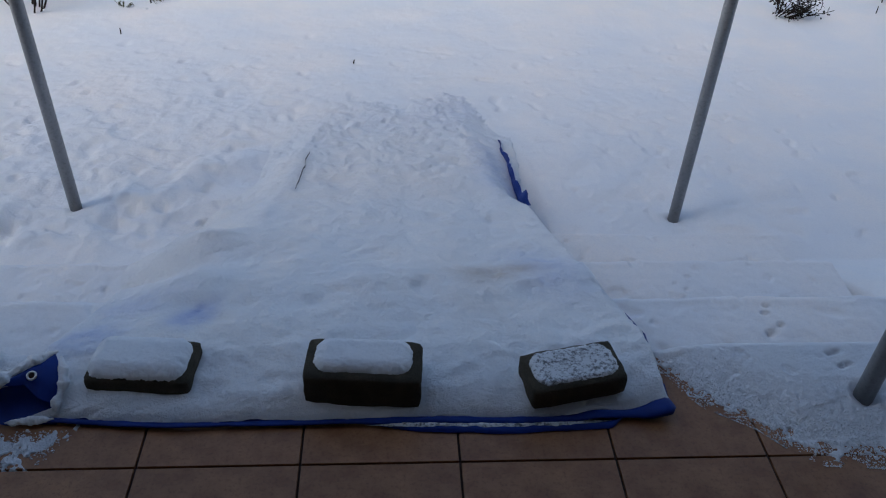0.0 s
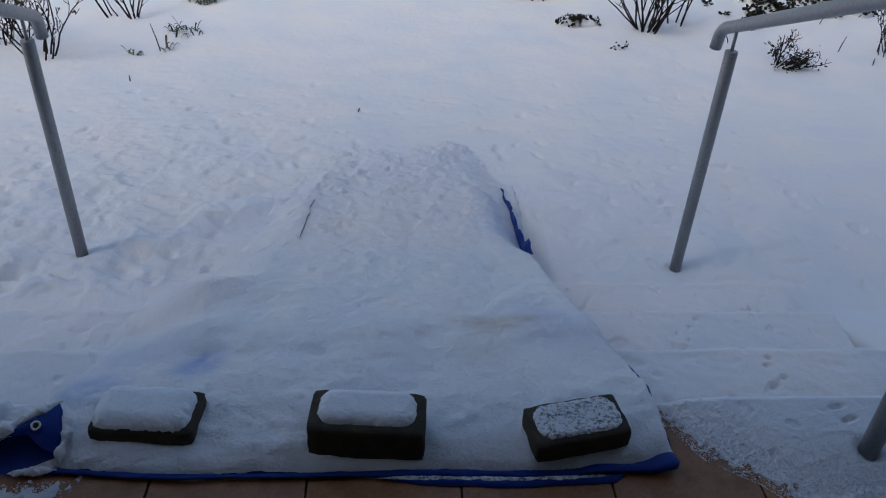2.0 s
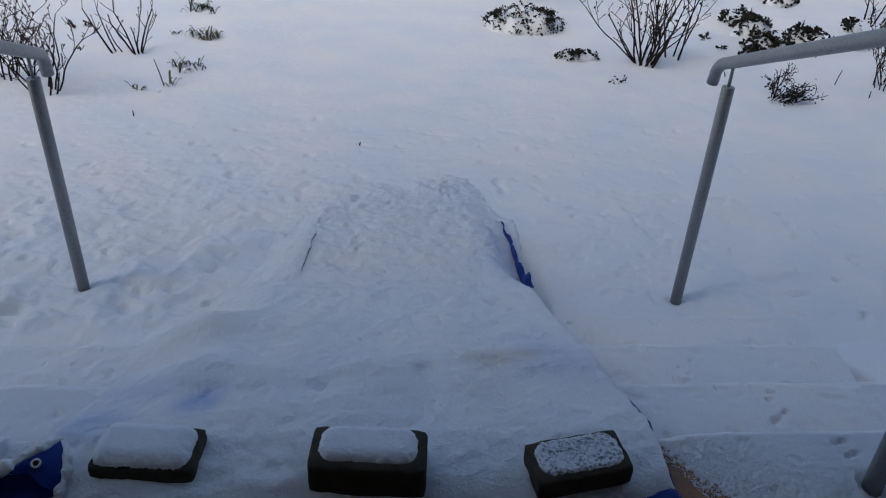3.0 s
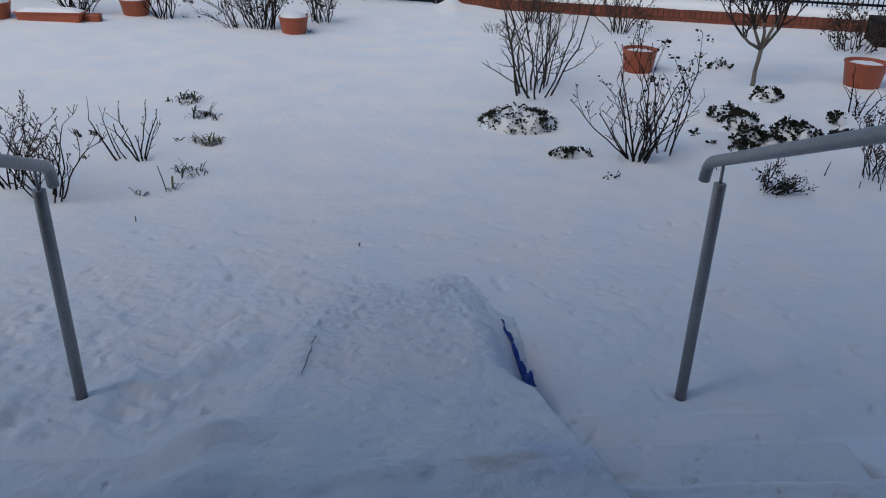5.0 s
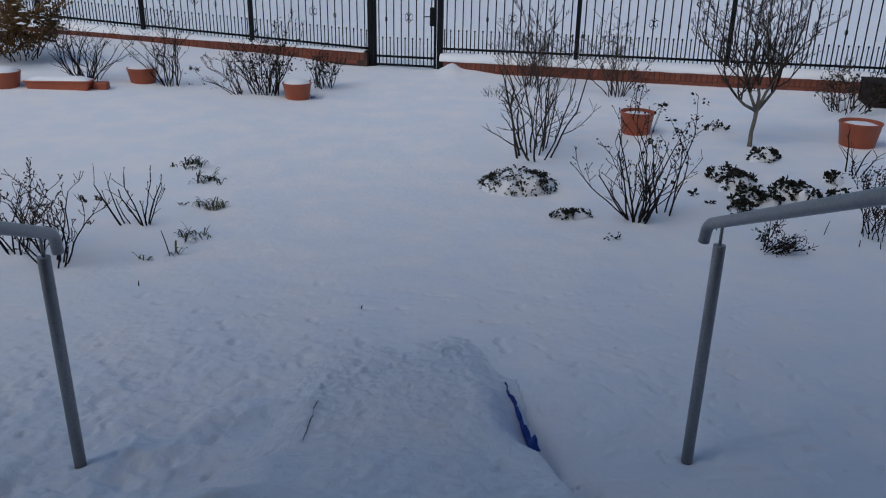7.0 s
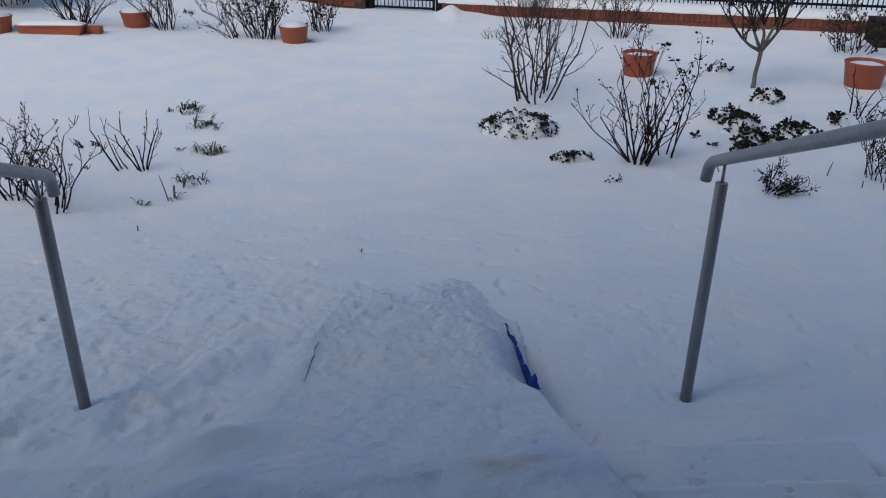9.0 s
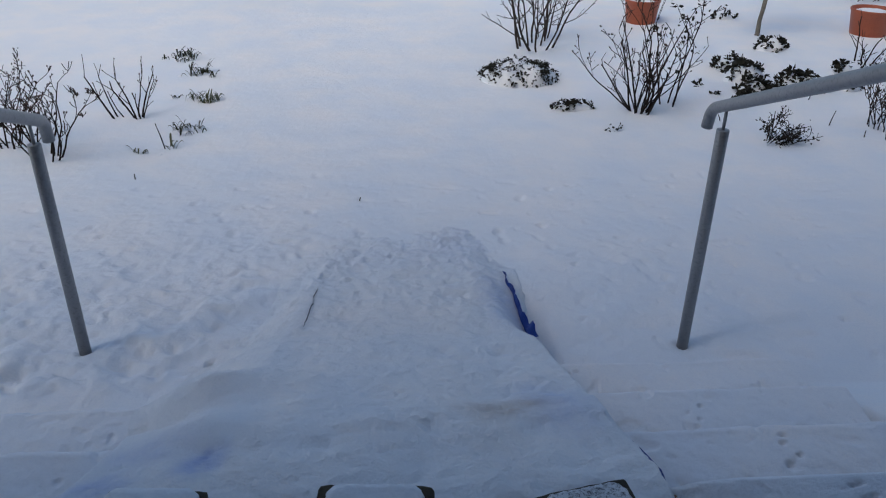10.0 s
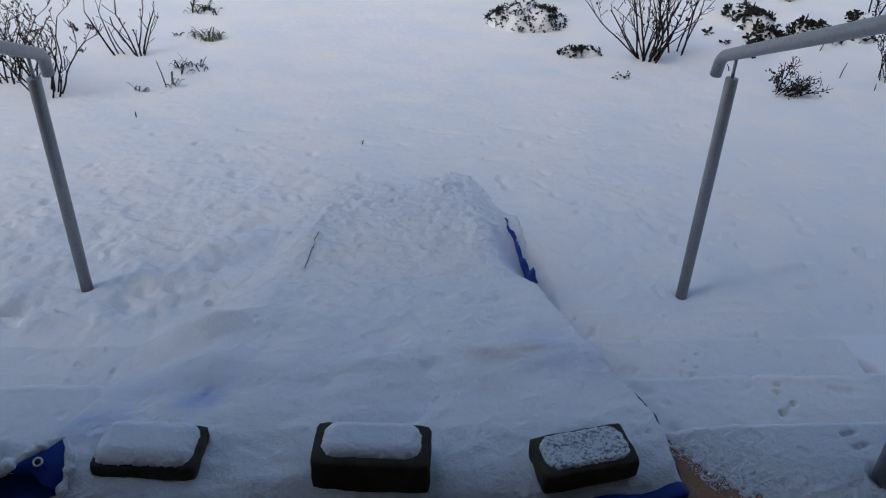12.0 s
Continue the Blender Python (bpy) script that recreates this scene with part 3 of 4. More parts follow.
snow_ridge([(-1.06, 0.150, 0.050), (-0.990, 0.158, 0.074), (-0.960, 0.172, 0.082), (-0.909, 0.220, 0.086), (-0.872, 0.252, 0.084)], 0.013, 3)
snow_ridge([(-0.850, 0.128, 0.026), (-0.853, 0.146, 0.038), (-0.846, 0.175, 0.054), (-0.850, 0.205, 0.066), (-0.862, 0.240, 0.080)], 0.010, 9)
snow_ridge([(-0.955, 0.112, 0.012), (-0.910, 0.116, 0.014), (-0.855, 0.118, 0.016)], 0.008, 14)
ey = Shape()
ring = [(0.007, 0.0), (0.0125, 0.0), (0.0130, 0.002), (0.0115, 0.0035), (0.0080, 0.0035), (0.0070, 0.002)]
ey.lathe(ring + [(0.007, 0.0)], 24)
ey.f = ey.f[:-2]
eo = part("eyelet", ey, eyelet_mat, tarp, "round metal eyelet")
eo.matrix_basis = pose(-0.901, 0.176, 0.0865, 28, 4, 0) @ Matrix.Scale(0.85, 4)
hole = part("eyelet_hole", Shape().lathe([(0.0072, 0.0), (0.0072, 0.0008)], 20), grout_mat, tarp, "dark hole of the eyelet")
hole.matrix_basis = pose(-0.901, 0.176, 0.0873, 28, 4, 0) @ Matrix.Scale(0.85, 4)
# bare edge standing out of the snow further down
strip = []
for i in range(41):
    t = i / 40
    y = 1.415 + 0.74 * t
    x = 0.380 - 0.022 * t + 0.010 * nz(t, 0, 7, 5)
    h = (0.080 * (1 - t) ** 0.6 + 0.010) * (0.75 + 0.4 * nz(t, 0, 11, 9)) * sm(t, -0.02, 0.10)
    zb = mound_z(0.36, y) - 0.062
    strip.append([(x - 0.008, y, zb), (x + 0.004 + 0.004 * nz(t, 1, 20, 2), y, zb + 0.045), (x - 0.004 + 0.006 * nz(t, 2, 24, 3), y, zb + 0.05 + h * 0.5), (x + 0.012 * (1 - t) + 0.008 * nz(t, 3, 30, 3), y, zb + 0.05 + h)])
part("bare_edge", Shape().grid(strip), tarp_mat, tarp, "crumpled blue edge standing out of the snow")
# dark ribbon drawn where a narrow crack in the snow lies in shade
strip = []
for i in range(31):
    t = i / 30
    y = 1.53 + 0.38 * t
    x = -0.497 + 0.022 * t + 0.008 * nz(t, 0, 6, 15)
    zb = max(mound_z(x, y), ground_z(x, y))
    w = 0.0048 * math.sin(math.pi * min(1, t + 0.05)) * (0.3 + 0.7 * sm(abs(nz(t, 4, 13, 2)), 0.02, 0.16)) * (0.7 + 0.8 * abs(nz(t, 4, 30, 2)))
    strip.append([(x - w, y, zb - 0.01), (x - 0.3 * w, y, zb + 0.005), (x + w, y, zb - 0.01)])
part("bare_edge", Shape().grid(strip), bark_dark, tarp, "thin dark strip standing in for a shaded crack in the snow")

P, ys = [], [0.0, 0.006, 0.014, 0.025, 0.04] + [0.055 + 0.0105 * k for k in range(250)] + [2.70 + 0.03 * k for k in range(16)]
for t in ys:
    row = []
    for i in range(180):
        u = i / 179
        y = front_y(-0.95 + 1.45 * u) + 0.001 + t + (0.007 * nz(u * 32, 0, 1, 2) + 0.003 * nz(u * 90, 0, 1, 3)) * (1 - sm(t, 0, 0.05))
        xl = -0.955 + 0.02 * sm(y, 0.2, 0.6) - 0.10 * sm(y, 0.75, 1.0) + 0.30 * sm(y, 1.3, 1.8)
        bare = sm(y, 0.30, 0.20) * sm(y, 0.115, 0.15) * 0.072
        xl += bare * (1.0 + 0.35 * nz(y, 3, 30, 3)) + 0.022 * nz(y, 9, 7, 3) + 0.010 * nz(y, 9, 23, 3) + 0.003 * nz(y, 9, 70, 3) * (1 - sm(y, 0.3, 0.4))
        xr = 0.482 - 0.045 * sm(y, 0.3, 1.5) + 0.006 * nz(y, 5, 9, 4) + (0.007 * nz(y, 5, 24, 8) + 0.005 * nz(y, 5, 55, 9)) * sm(y, 0.2, 0.3)
        x = xl + (xr - xl) * u
        z = mound_z(x, y)
        z -= (1 - sm(u, 0, 0.02)) * (0.035 if y < 0.8 else 0.015)
        z -= (1 - sm(1 - u, 0, 0.014)) * (0.035 if y < 1.3 else 0.06)
        z = 0.012 + (z - 0.012) * (0.45 + 0.55 * sm(t, 0.0, 0.06)) - 0.014 * (1 - sm(t, 0, 0.012)) if t < 0.12 else z
        row.append((x, y, z + 0.002 * nz(x, y, 60, 6)))
    P.append(row)
tagged(part("snow_on_tarpaulin", Shape().grid(P), snow_tarp), "deep uneven snow covering the tarpaulin ramp, bluish where thin, far shade and light streaks tinted in", "snow", kind="stuff")

# ---- concrete blocks weighing down the sheet ----
def block(at, size, rz, tilt, label, cap_inset, cap_h, seed, soft=0.016):
    sx, sy, sz = size
    bm = bmesh.new()
    bmesh.ops.create_cube(bm, size=1)
    bmesh.ops.subdivide_edges(bm, edges=bm.edges[:], cuts=9, use_grid_fill=True)
    for v in bm.verts:
        p = Vector((v.co.x * sx, v.co.y * sy, (v.co.z + 0.5) * sz))
        q = Vector((max(-sx / 2 + .012, min(sx / 2 - .012, p.x)), max(-sy / 2 + .012, min(sy / 2 - .012, p.y)), max(.012, min(sz - .012, p.z))))
        d = p - q
        if d.length > 0.012:
            p = q + d.normalized() * 0.012
        p += Vector([0.0022 * noise.noise((p.x * 45 + seed, p.y * 45, p.z * 45 + k * 9)) for k in range(3)])
        v.co = p
    me = bpy.data.meshes.new("concrete_block")
    bm.to_mesh(me)
    bm.free()
    me.materials.append(concrete)
    me.polygons.foreach_set("use_smooth", [True] * len(me.polygons))
    ob = new("concrete_block", me)
    ob.matrix_basis = pose(*at, tilt[0], tilt[1], rz)
    tagged(ob, label, "concrete block", "blocks holding down the tarpaulin")
    cap = Shape()
    P = []
    l, r, f, b = cap_inset
    for j in range(45):
        row = []
        for i in range(81):
            u, v = i / 80, j / 44
            x = -sx / 2 + l + (sx - l - r) * u
            y = -sy / 2 + f + (sy - f - b) * v
            hx, hy, rc = (sx - l - r) / 2, (sy - f - b) / 2, 0.036
            qx, qy = abs(u - 0.5) * 2 * hx - hx + rc, abs(v - 0.5) * 2 * hy - hy + rc
            inside = rc - math.hypot(max(qx, 0), max(qy, 0)) - min(max(qx, qy), 0)
            k = (inside + 0.003 * noise.noise((x * 75 + seed, y * 75, 0)) + 0.002 * noise.noise((x * 190 + seed, y * 190, 0))) / soft
            row.append((x, y, sz - 0.007 + (cap_h + 0.007) * math.sqrt(max(0.0, 1 - (1 - min(1.0, max(0.0, k))) ** 2)) + 0.0007 * noise.noise((x * 150, y * 150, seed)) + 0.0016 * noise.noise((x * 38, y * 38, seed))))
        P.append(row)
    cap.grid(P)
    co = part("snow_crust", cap, snow_thin if cap_h < 0.008 else snow_cap)
    co.matrix_basis = ob.matrix_basis.copy()
    tagged(co, "small cap of snow lying on a concrete block", "snow cap", "snow caps on the blocks")


block((-0.203, 0.188, 0.022), (0.252, 0.124, 0.092), -4, (0, 0), "dark rough concrete block with a thick snow cap", (0.018, 0.020, 0.016, 0.007), 0.019, 1, 0.030)
block((0.258, 0.176, 0.038), (0.218, 0.118, 0.062), 10, (2, -2), "dark concrete block set askew under thin grainy snow", (0.012, 0.010, 0.011, 0.007), 0.005, 2, 0.012)
block((-0.688, 0.236, 0.026), (0.226, 0.132, 0.046), -4, (0, 0), "flat dark concrete block almost buried under snow", (0.002, 0.012, 0.004, 0.002), 0.024, 3, 0.040)

# ---- handrails ----
def handrail(low, high, label):
    """low, high: the (x, y, foot, top) of the lower and upper post."""
    rail = thing("handrail", label, "handrail", group="handrails beside the steps")
    for px, py, foot, top in (low, high):
        post = part("post", Shape().tube([(px, py, foot), (px, py, top - 0.004), (px, py, top - 0.001), (px, py, top)], [0.0225, 0.0225, 0.0215, 0.018], 24), steel, rail)
        part("pin", Shape().tube([(px, py, top - 0.01), (px, py, top + 0.075)], 0.006, 12), steel, post, "thin steel pin carrying the rail")
    k = -0.42
    y0, z0 = low[1], low[3] + 0.088
    pts = [(high[0] + (low[0] - high[0]) * t, high[1] - 0.25 + (y0 + 0.07 - high[1] + 0.25) * t, 0) for t in [i / 12 for i in range(13)]]
    pts = [(px, py, z0 + k * (py - y0)) for px, py, _ in pts]
    xe, ye, ze = pts[-1]
    for a in range(1, 7):
        w = a / 6
        pts.append((xe - 0.004 * w, ye + 0.055 * math.sin(w * 1.2), ze - 0.022 * w - 0.040 * (1 - math.cos(w * 1.2))))
    pts.append((xe - 0.005, ye + 0.060, ze - 0.095))
    part("rail", Shape().tube(pts, 0.0215, 24), steel, rail, "sloping round steel tube with a downturned end")


handrail((1.020, 1.556, -0.60, 0.436), (0.943, 0.148, -0.01, 1.03), "grey painted steel handrail with a bent end beside the steps")
handrail((-1.352, 1.580, -0.60, 0.404), (-1.31, 0.148, -0.01, 1.0), "grey steel tube handrail standing in snow beside the trodden patch")

# ---- house behind, closing the place, unseen and shaped to shade the landing ----
# side walls and closed box behind the doorway are added to block sky light
for nm, lo, hi in (("wall_south_1", (-7, -1.62, -0.6), (-0.75, -1.30, 8.6)), ("wall_south_2", (0.75, -1.62, -0.6), (7, -1.30, 8.6)), ("wall_south_3", (-0.75, -1.62, 2.05), (0.75, -1.30, 8.6)), ("wall_side_blocker_1", (-2.5, -1.30, -0.6), (-2.25, 0.15, 2.3)), ("wall_side_blocker_2", (2.25, -1.30, -0.6), (2.5, 0.15, 2.3)), ("wall_back_blocker_1", (-2.6, -4.2, -0.6), (2.6, -4.0, 2.6)), ("wall_back_blocker_2", (-2.8, -4.2, -0.6), (-2.6, -1.62, 2.6)), ("wall_back_blocker_3", (2.6, -4.2, -0.6), (2.8, -1.62, 2.6))):
    tagged(part(nm, Shape().box(lo, hi), house_mat, smooth=False), "plain plastered house wall, unseen, placed to shade the landing", "wall", kind="structure")
tagged(part("ceiling_back_blocker", Shape().box((-2.8, -4.2, 2.6), (2.8, -1.62, 2.8)), house_mat, smooth=False), "plain ceiling behind the house wall, unseen, added to block sky light", "ceiling", kind="structure")
# invented overhead slab, its front edge set by how dark the landing gets
tagged(part("ceiling", Shape().box((-4.0, -1.30, 2.30), (4.0, -0.03, 2.48), 0.01), house_mat, smooth=False), "plain slab over the landing, unseen, added to block overhead light", "ceiling", kind="structure")

# ---- fence on a low brick wall ----
def on_fence(s, off=0.0, z=0.0):
    p = FENCE_0 + FENCE_DIR * s + Vector((FENCE_DIR.y, -FENCE_DIR.x, 0)) * off
    return (p.x, p.y, z)


FENCE_RZ = -math.degrees(FENCE_A)


def wall_top(s):
    return -0.325 + 0.003 * s if s > 0 else -0.25 + 0.025 * (-0.5 - s)


def rail_z(s):
    return -0.15 + 0.003 * s if s > 0 else -0.20 + 0.05 * (-0.45 - s)


def garden_wall(name, s0, s1):
    sh = Shape()
    n = 24
    prof = []
    for i in range(n + 1):
        s = s0 + (s1 - s0) * i / n
        t = wall_top(s) - 0.006
        prof.append([on_fence(s, 0.124, -0.9), on_fence(s, 0.124, t), on_fence(s, -0.124, t), on_fence(s, -0.124, -0.9)])
    sh.grid(prof)
    b = len(sh.v)
    sh.v += [Vector(p) for p in prof[0] + prof[-1]]
    sh.f += [(b, b + 1, b + 2, b + 3), (b + 7, b + 6, b + 5, b + 4)]
    return tagged(part(name, sh, mortar, smooth=False), "low red brick garden wall under the fence, snow on top", "garden wall", kind="structure")


def wall_snow(s0, s1):
    P = []
    for i in range(161):
        s = s0 + (s1 - s0) * i / 160
        t = wall_top(s)
        gap = max(0.03, min(0.13, rail_z(s) - 0.06 - t))
        row = []
        for off, k in ((0.132, -0.05), (0.136, 0.08), (0.130, 0.32), (0.108, 0.60), (0.06, 0.84), (0.0, 1.0), (-0.06, 1.0), (-0.12, 0.7), (-0.14, 0.1), (-0.135, -0.3)):
            row.append(on_fence(s, off + 0.012 * nz(s, off, 3, 1), t + gap * k + 0.022 * k * nz(s, off * 3, 2.2, 3) + 0.008 * nz(s, off, 9, 2)))
        P.append(row)
    tagged(part("snow_on_wall", Shape().grid(P), snow), "thick ridge of snow on the garden wall", "snow", "snow on the garden wall", "stuff")


wall_snow(0.70, 12.0)
wall_snow(-12.0, -0.52)


def lozenge(sh, x, z):
    for a in range(4):
        w = math.pi / 4 + a * math.pi / 2
        dx, dy = 0.026 * math.cos(w), 0.026 * math.sin(w)
        sh.tube([(x, 0, z - 0.045), (x + dx * 0.8, dy * 0.8, z - 0.02), (x + dx, dy, z), (x + dx * 0.8, dy * 0.8, z + 0.02), (x, 0, z + 0.045)], 0.0035, 4)


def scroll(sh, x, z):
    for sx in (-1, 1):
        for sz in (-1, 1):
            pts = []
            for k in range(13):
                t = k / 12
                a = t * 4.4
                r = 0.034 * (1 - 0.72 * t)
                pts.append((x + sx * (0.008 + 0.034 - r * math.cos(a)), 0, z + sz * (0.012 + r * math.sin(a) + 0.05 * t * (1 - t))))
            sh.tube(pts, 0.0042, 4)
    sh.tube([(x - 0.012, 0, z), (x + 0.012, 0, z)], 0.009, 6)
    for sz in (-1, 1):
        sh.tube([(x, 0, z + sz * 0.01), (x + 0.04, 0, z + sz * 0.05), (x, 0, z + sz * 0.088), (x - 0.04, 0, z + sz * 0.05), (x, 0, z + sz * 0.01)], 0.004, 4)


H_TOP = 1.02
long_me = Shape().tube([(0, 0, -0.055), (0, 0, H_TOP + 0.10), (0, 0, H_TOP + 0.16)], [0.0092, 0.0092, 0.001], 6).mesh("bar", black_iron)
short_me = Shape().tube([(0, 0, -0.055), (0, 0, 0.262)], 0.0078, 6).lathe([(0.004, 0.255), (0.011, 0.264), (0.0135, 0.275), (0.011, 0.286), (0.003, 0.294)], 8).mesh("spear", black_iron)


def fence_panel(s0, s1, name="fence", gate=False):
    w = s1 - s0
    z0, z1 = (-0.435, -0.435) if gate else (rail_z(s0 + 0.01), rail_z(s1 - 0.01))
    label = "black iron gate with scrolls, closed, snow at its foot" if gate else "black iron fence section with ball-topped bars and scrolls"
    pn = thing(name, label, "gate" if gate else "fence", on_fence(s0, 0, 0), FENCE_RZ, "" if gate else "fence sections on the wall")

    def at(x):
        return z0 + (z1 - z0) * x / w

    levels = (0.0, 0.13, H_TOP + 0.2) if gate else (0.0, H_TOP)
    for h in levels:
        part("rail", Shape().tube([(0.0, 0, at(0) + h), (w, 0, at(w) + h)], 0.018, 8), black_iron, pn)
    n = round(w / 0.125)
    for i in range(n):
        x = w * (i + 0.5) / n
        b = part("bar", long_me, black_iron, pn)
        b.location = (x, 0, at(x) + (0.06 if gate else 0))
        k = i - n // 2
        if abs(k) in (3, 4) and (i % 3 == n // 2 % 3):
            sh = Shape()
            lozenge(sh, x, at(x) + (0.70 if gate else 0.46))
            part("knot", sh, black_iron, pn, "twisted basket knot on a bar")
        if k == 0:
            sh = Shape()
            scroll(sh, x, at(x) + (0.74 if gate else 0.49))
            part("scroll", sh, black_iron, pn, "curled iron ornament")
    for i in range(n + 1):
        x = max(0.03, min(w - 0.03, w * i / n))
        if gate and (i == 0 or i == n):
            continue
        b = part("spear", short_me, black_iron, pn)
        b.location = (x, 0, at(x) + (0.14 if gate else 0))
        if gate:
            part("bar", Shape().tube([(x, 0, at(x)), (x, 0, at(x) + 0.14)], 0.006, 6), black_iron, pn)
    if gate:
        for x in (0.0, w):
            part("stile", Shape().box((x - 0.018, -0.018, z0 - 0.03), (x + 0.018, 0.018, z0 + H_TOP + 0.25), 0.003), black_iron, pn)
        part("lock_box", Shape().box((w - 0.085, -0.025, z0 + 0.62), (w - 0.012, 0.025, z0 + 0.90), 0.008), black_iron, pn)
        part("handle", Shape().tube([(w - 0.05, -0.02, z0 + 0.77), (w - 0.05, -0.06, z0 + 0.77), (w - 0.16, -0.065, z0 + 0.76)], 0.009, 8), black_iron, pn)
    return pn


def fence_post(s, foot, top, half=0.032):
    p = on_fence(s, 0, 0)
    ob = part("fence_post", Shape().box((-half, -half, foot), (half, half, top), 0.004).box((-half - 0.008, -half - 0.008, top), (half + 0.008, half + 0.008, top + 0.02), 0.006), black_iron, smooth=False)
    ob.matrix_basis = pose(p[0], p[1], 0, 0, 0, FENCE_RZ)
    tagged(ob, "black square iron fence post", "fence post", "fence posts")


posts = [-10.6, -8.55, -6.5, -4.49, -2.5, -0.45, 0.68, 2.79, 4.96, 7.1, 9.2, 11.3]
for s in posts:
    gp = s in (-0.45, 0.68)
    fence_post(s, wall_top(s) - 0.2 if not gp else -0.6, (rail_z(s) if s < 0 else -0.15) + H_TOP + 0.12, 0.042 if gp else 0.032)
for a, b in zip(posts, posts[1:]):
    if a != -0.45:
        fence_panel(a + 0.04, b - 0.04)
fence_panel(-0.375, 0.60, "gate", True)

# ---- pots ----
def pot(x, y, r, h, label, heap=0.0):
    z = ground_z(x, y) - 0.03
    ob = thing("flower_pot", label, "flower pot", (x, y, z), 0, "terracotta flower pots")
    prof = [(r * 0.76, 0.0), (r * 0.79, 0.01), (r * 0.955, h - 0.03), (r * 0.985, h - 0.022), (r, h - 0.014), (r, h - 0.004), (r * 0.985, h), (r * 0.955, h), (r * 0.94, h - 0.012), (r * 0.91, h - 0.07), (r * 0.5, h - 0.08)]
    part("body", Shape().lathe(prof, 40), terracotta, ob)
    P = []
    for j in range(9):
        rr = r * 0.925 * j / 8
        P.append([(rr * math.cos(2 * math.pi * i / 32), rr * math.sin(2 * math.pi * i / 32), h - 0.044 + 0.035 * min(1, heap / 0.03) + (0.032 + heap) * (1 - (j / 8) ** 3) + 0.008 * nz(x + rr * math.cos(i * 0.2), y + rr * math.sin(i * 0.2), 14, 2)) for i in range(33)])
    sn = part("snow_crust", Shape().grid(P), snow)
    sn.matrix_basis = pose(x, y, z)
    tagged(sn, "rounded snow filling a flower pot", "snow cap", "snow in the pots")


pot(2.555, 7.45, 0.19, 0.27, "round terracotta flower pot with a twig, full of snow")
pot(4.753, 6.86, 0.215, 0.28, "large round terracotta pot full of snow")
pot(-1.318, 9.22, 0.185, 0.23, "terracotta pot with snow on top beside a brown shrub", 0.035)
pot(-3.404, 9.84, 0.195, 0.22, "terracotta pot with snow on top before bare shrubs", 0.03)
pot(-4.928, 9.30, 0.195, 0.22, "terracotta pot beside a long planter in snow", 0.03)


def trough(x0, x1, y, h):
    z = ground_z((x0 + x1) / 2, y) - 0.045
    ob = thing("planter_trough", "long terracotta-coloured planter trough heaped with snow", "planter", ((x0 + x1) / 2, y, z), -2)
    w, d = (x1 - x0) / 2, 0.10
    bm = bmesh.new()
    bmesh.ops.create_cube(bm, size=1)
    for v in bm.verts:
        k = 0.9 if v.co.z < 0 else 1.0
        v.co = Vector((v.co.x * 2 * w * k, v.co.y * 2 * d * k, (v.co.z + 0.5) * h))
    bmesh.ops.bevel(bm, geom=bm.edges[:], offset=0.012, segments=2, affect='EDGES')
    me = bpy.data.meshes.new("body")
    bm.to_mesh(me)
    bm.free()
    me.materials.append(terracotta)
    part("body", me, terracotta, ob)
    part("rim", Shape().box((-w - 0.012, -d - 0.012, h - 0.02), (w + 0.012, d + 0.012, h - 0.002), 0.006), terracotta, ob)
    P = []
    for j in range(13):
        row = []
        for i in range(41):
            u, v = i / 20 - 1, j / 6 - 1
            k = max(0, 1 - abs(u) ** 6) * max(0, 1 - abs(v) ** 4)
            row.append((u * w, v * d, h - 0.006 + 0.05 * k + 0.012 * k * nz(u * 3, v, 1.5, 4)))
        P.append(row)
    sn = part("snow_crust", Shape().grid(P), snow)
    sn.matrix_basis = ob.matrix_basis.copy()
    tagged(sn, "heap of snow on the long planter", "snow cap")


trough(-4.66, -3.86, 9.27, 0.15)
sh = Shape().box((-0.09, -0.07, 0), (0.09, 0.07, 0.11), 0.012)
o = part("planter_end", sh, terracotta)
o.matrix_basis = pose(-3.78, 9.33, ground_z(-3.78, 9.33) - 0.03)
tagged(o, "small square terracotta planter in snow", "planter")

# ---- shrubs ----
def grow(sh, rng, p, d, length, r, depth, tips, bend=0.3, up=0.1, split=0.6):
    n = 7 if depth >= 2 else 5 if depth else 3
    pts, rad = [p.copy()], [r]
    for i in range(n):
        d = (d + Vector((rng.gauss(0, bend), rng.gauss(0, bend), rng.gauss(0, bend * 0.7) + up)) * 0.5).normalized()
        p = p + d * (length / n) * rng.uniform(0.7, 1.3)
        pts.append(p.copy())
        rad.append(r * (1 - 0.5 * (i + 1) / n))
        if depth and i >= 1 and rng.random() < split:
            side = Vector((rng.gauss(0, 1), rng.gauss(0, 1), rng.uniform(-0.2, 0.8))).normalized()
            grow(sh, rng, p, (d * 0.7 + side * 0.8).normalized(), length * rng.uniform(0.16, 0.42), rad[-1] * 0.6, depth - 1, tips, bend, up, split)
    sh.tube(pts, [max(0.0021, q) for q in rad], 5 if r > 0.004 else 4)
    tips.append((p, d))
    if depth:
        for _ in range(rng.choice((0, 1, 2))):
            side = Vector((rng.gauss(0, 1), rng.gauss(0, 1), rng.uniform(-0.2, 0.7))).normalized()
            grow(sh, rng, p, (d * 0.9 + side * 0.6).normalized(), length * rng.uniform(0.25, 0.45), rad[-1] * 0.75, depth - 1, tips, bend, up, split)


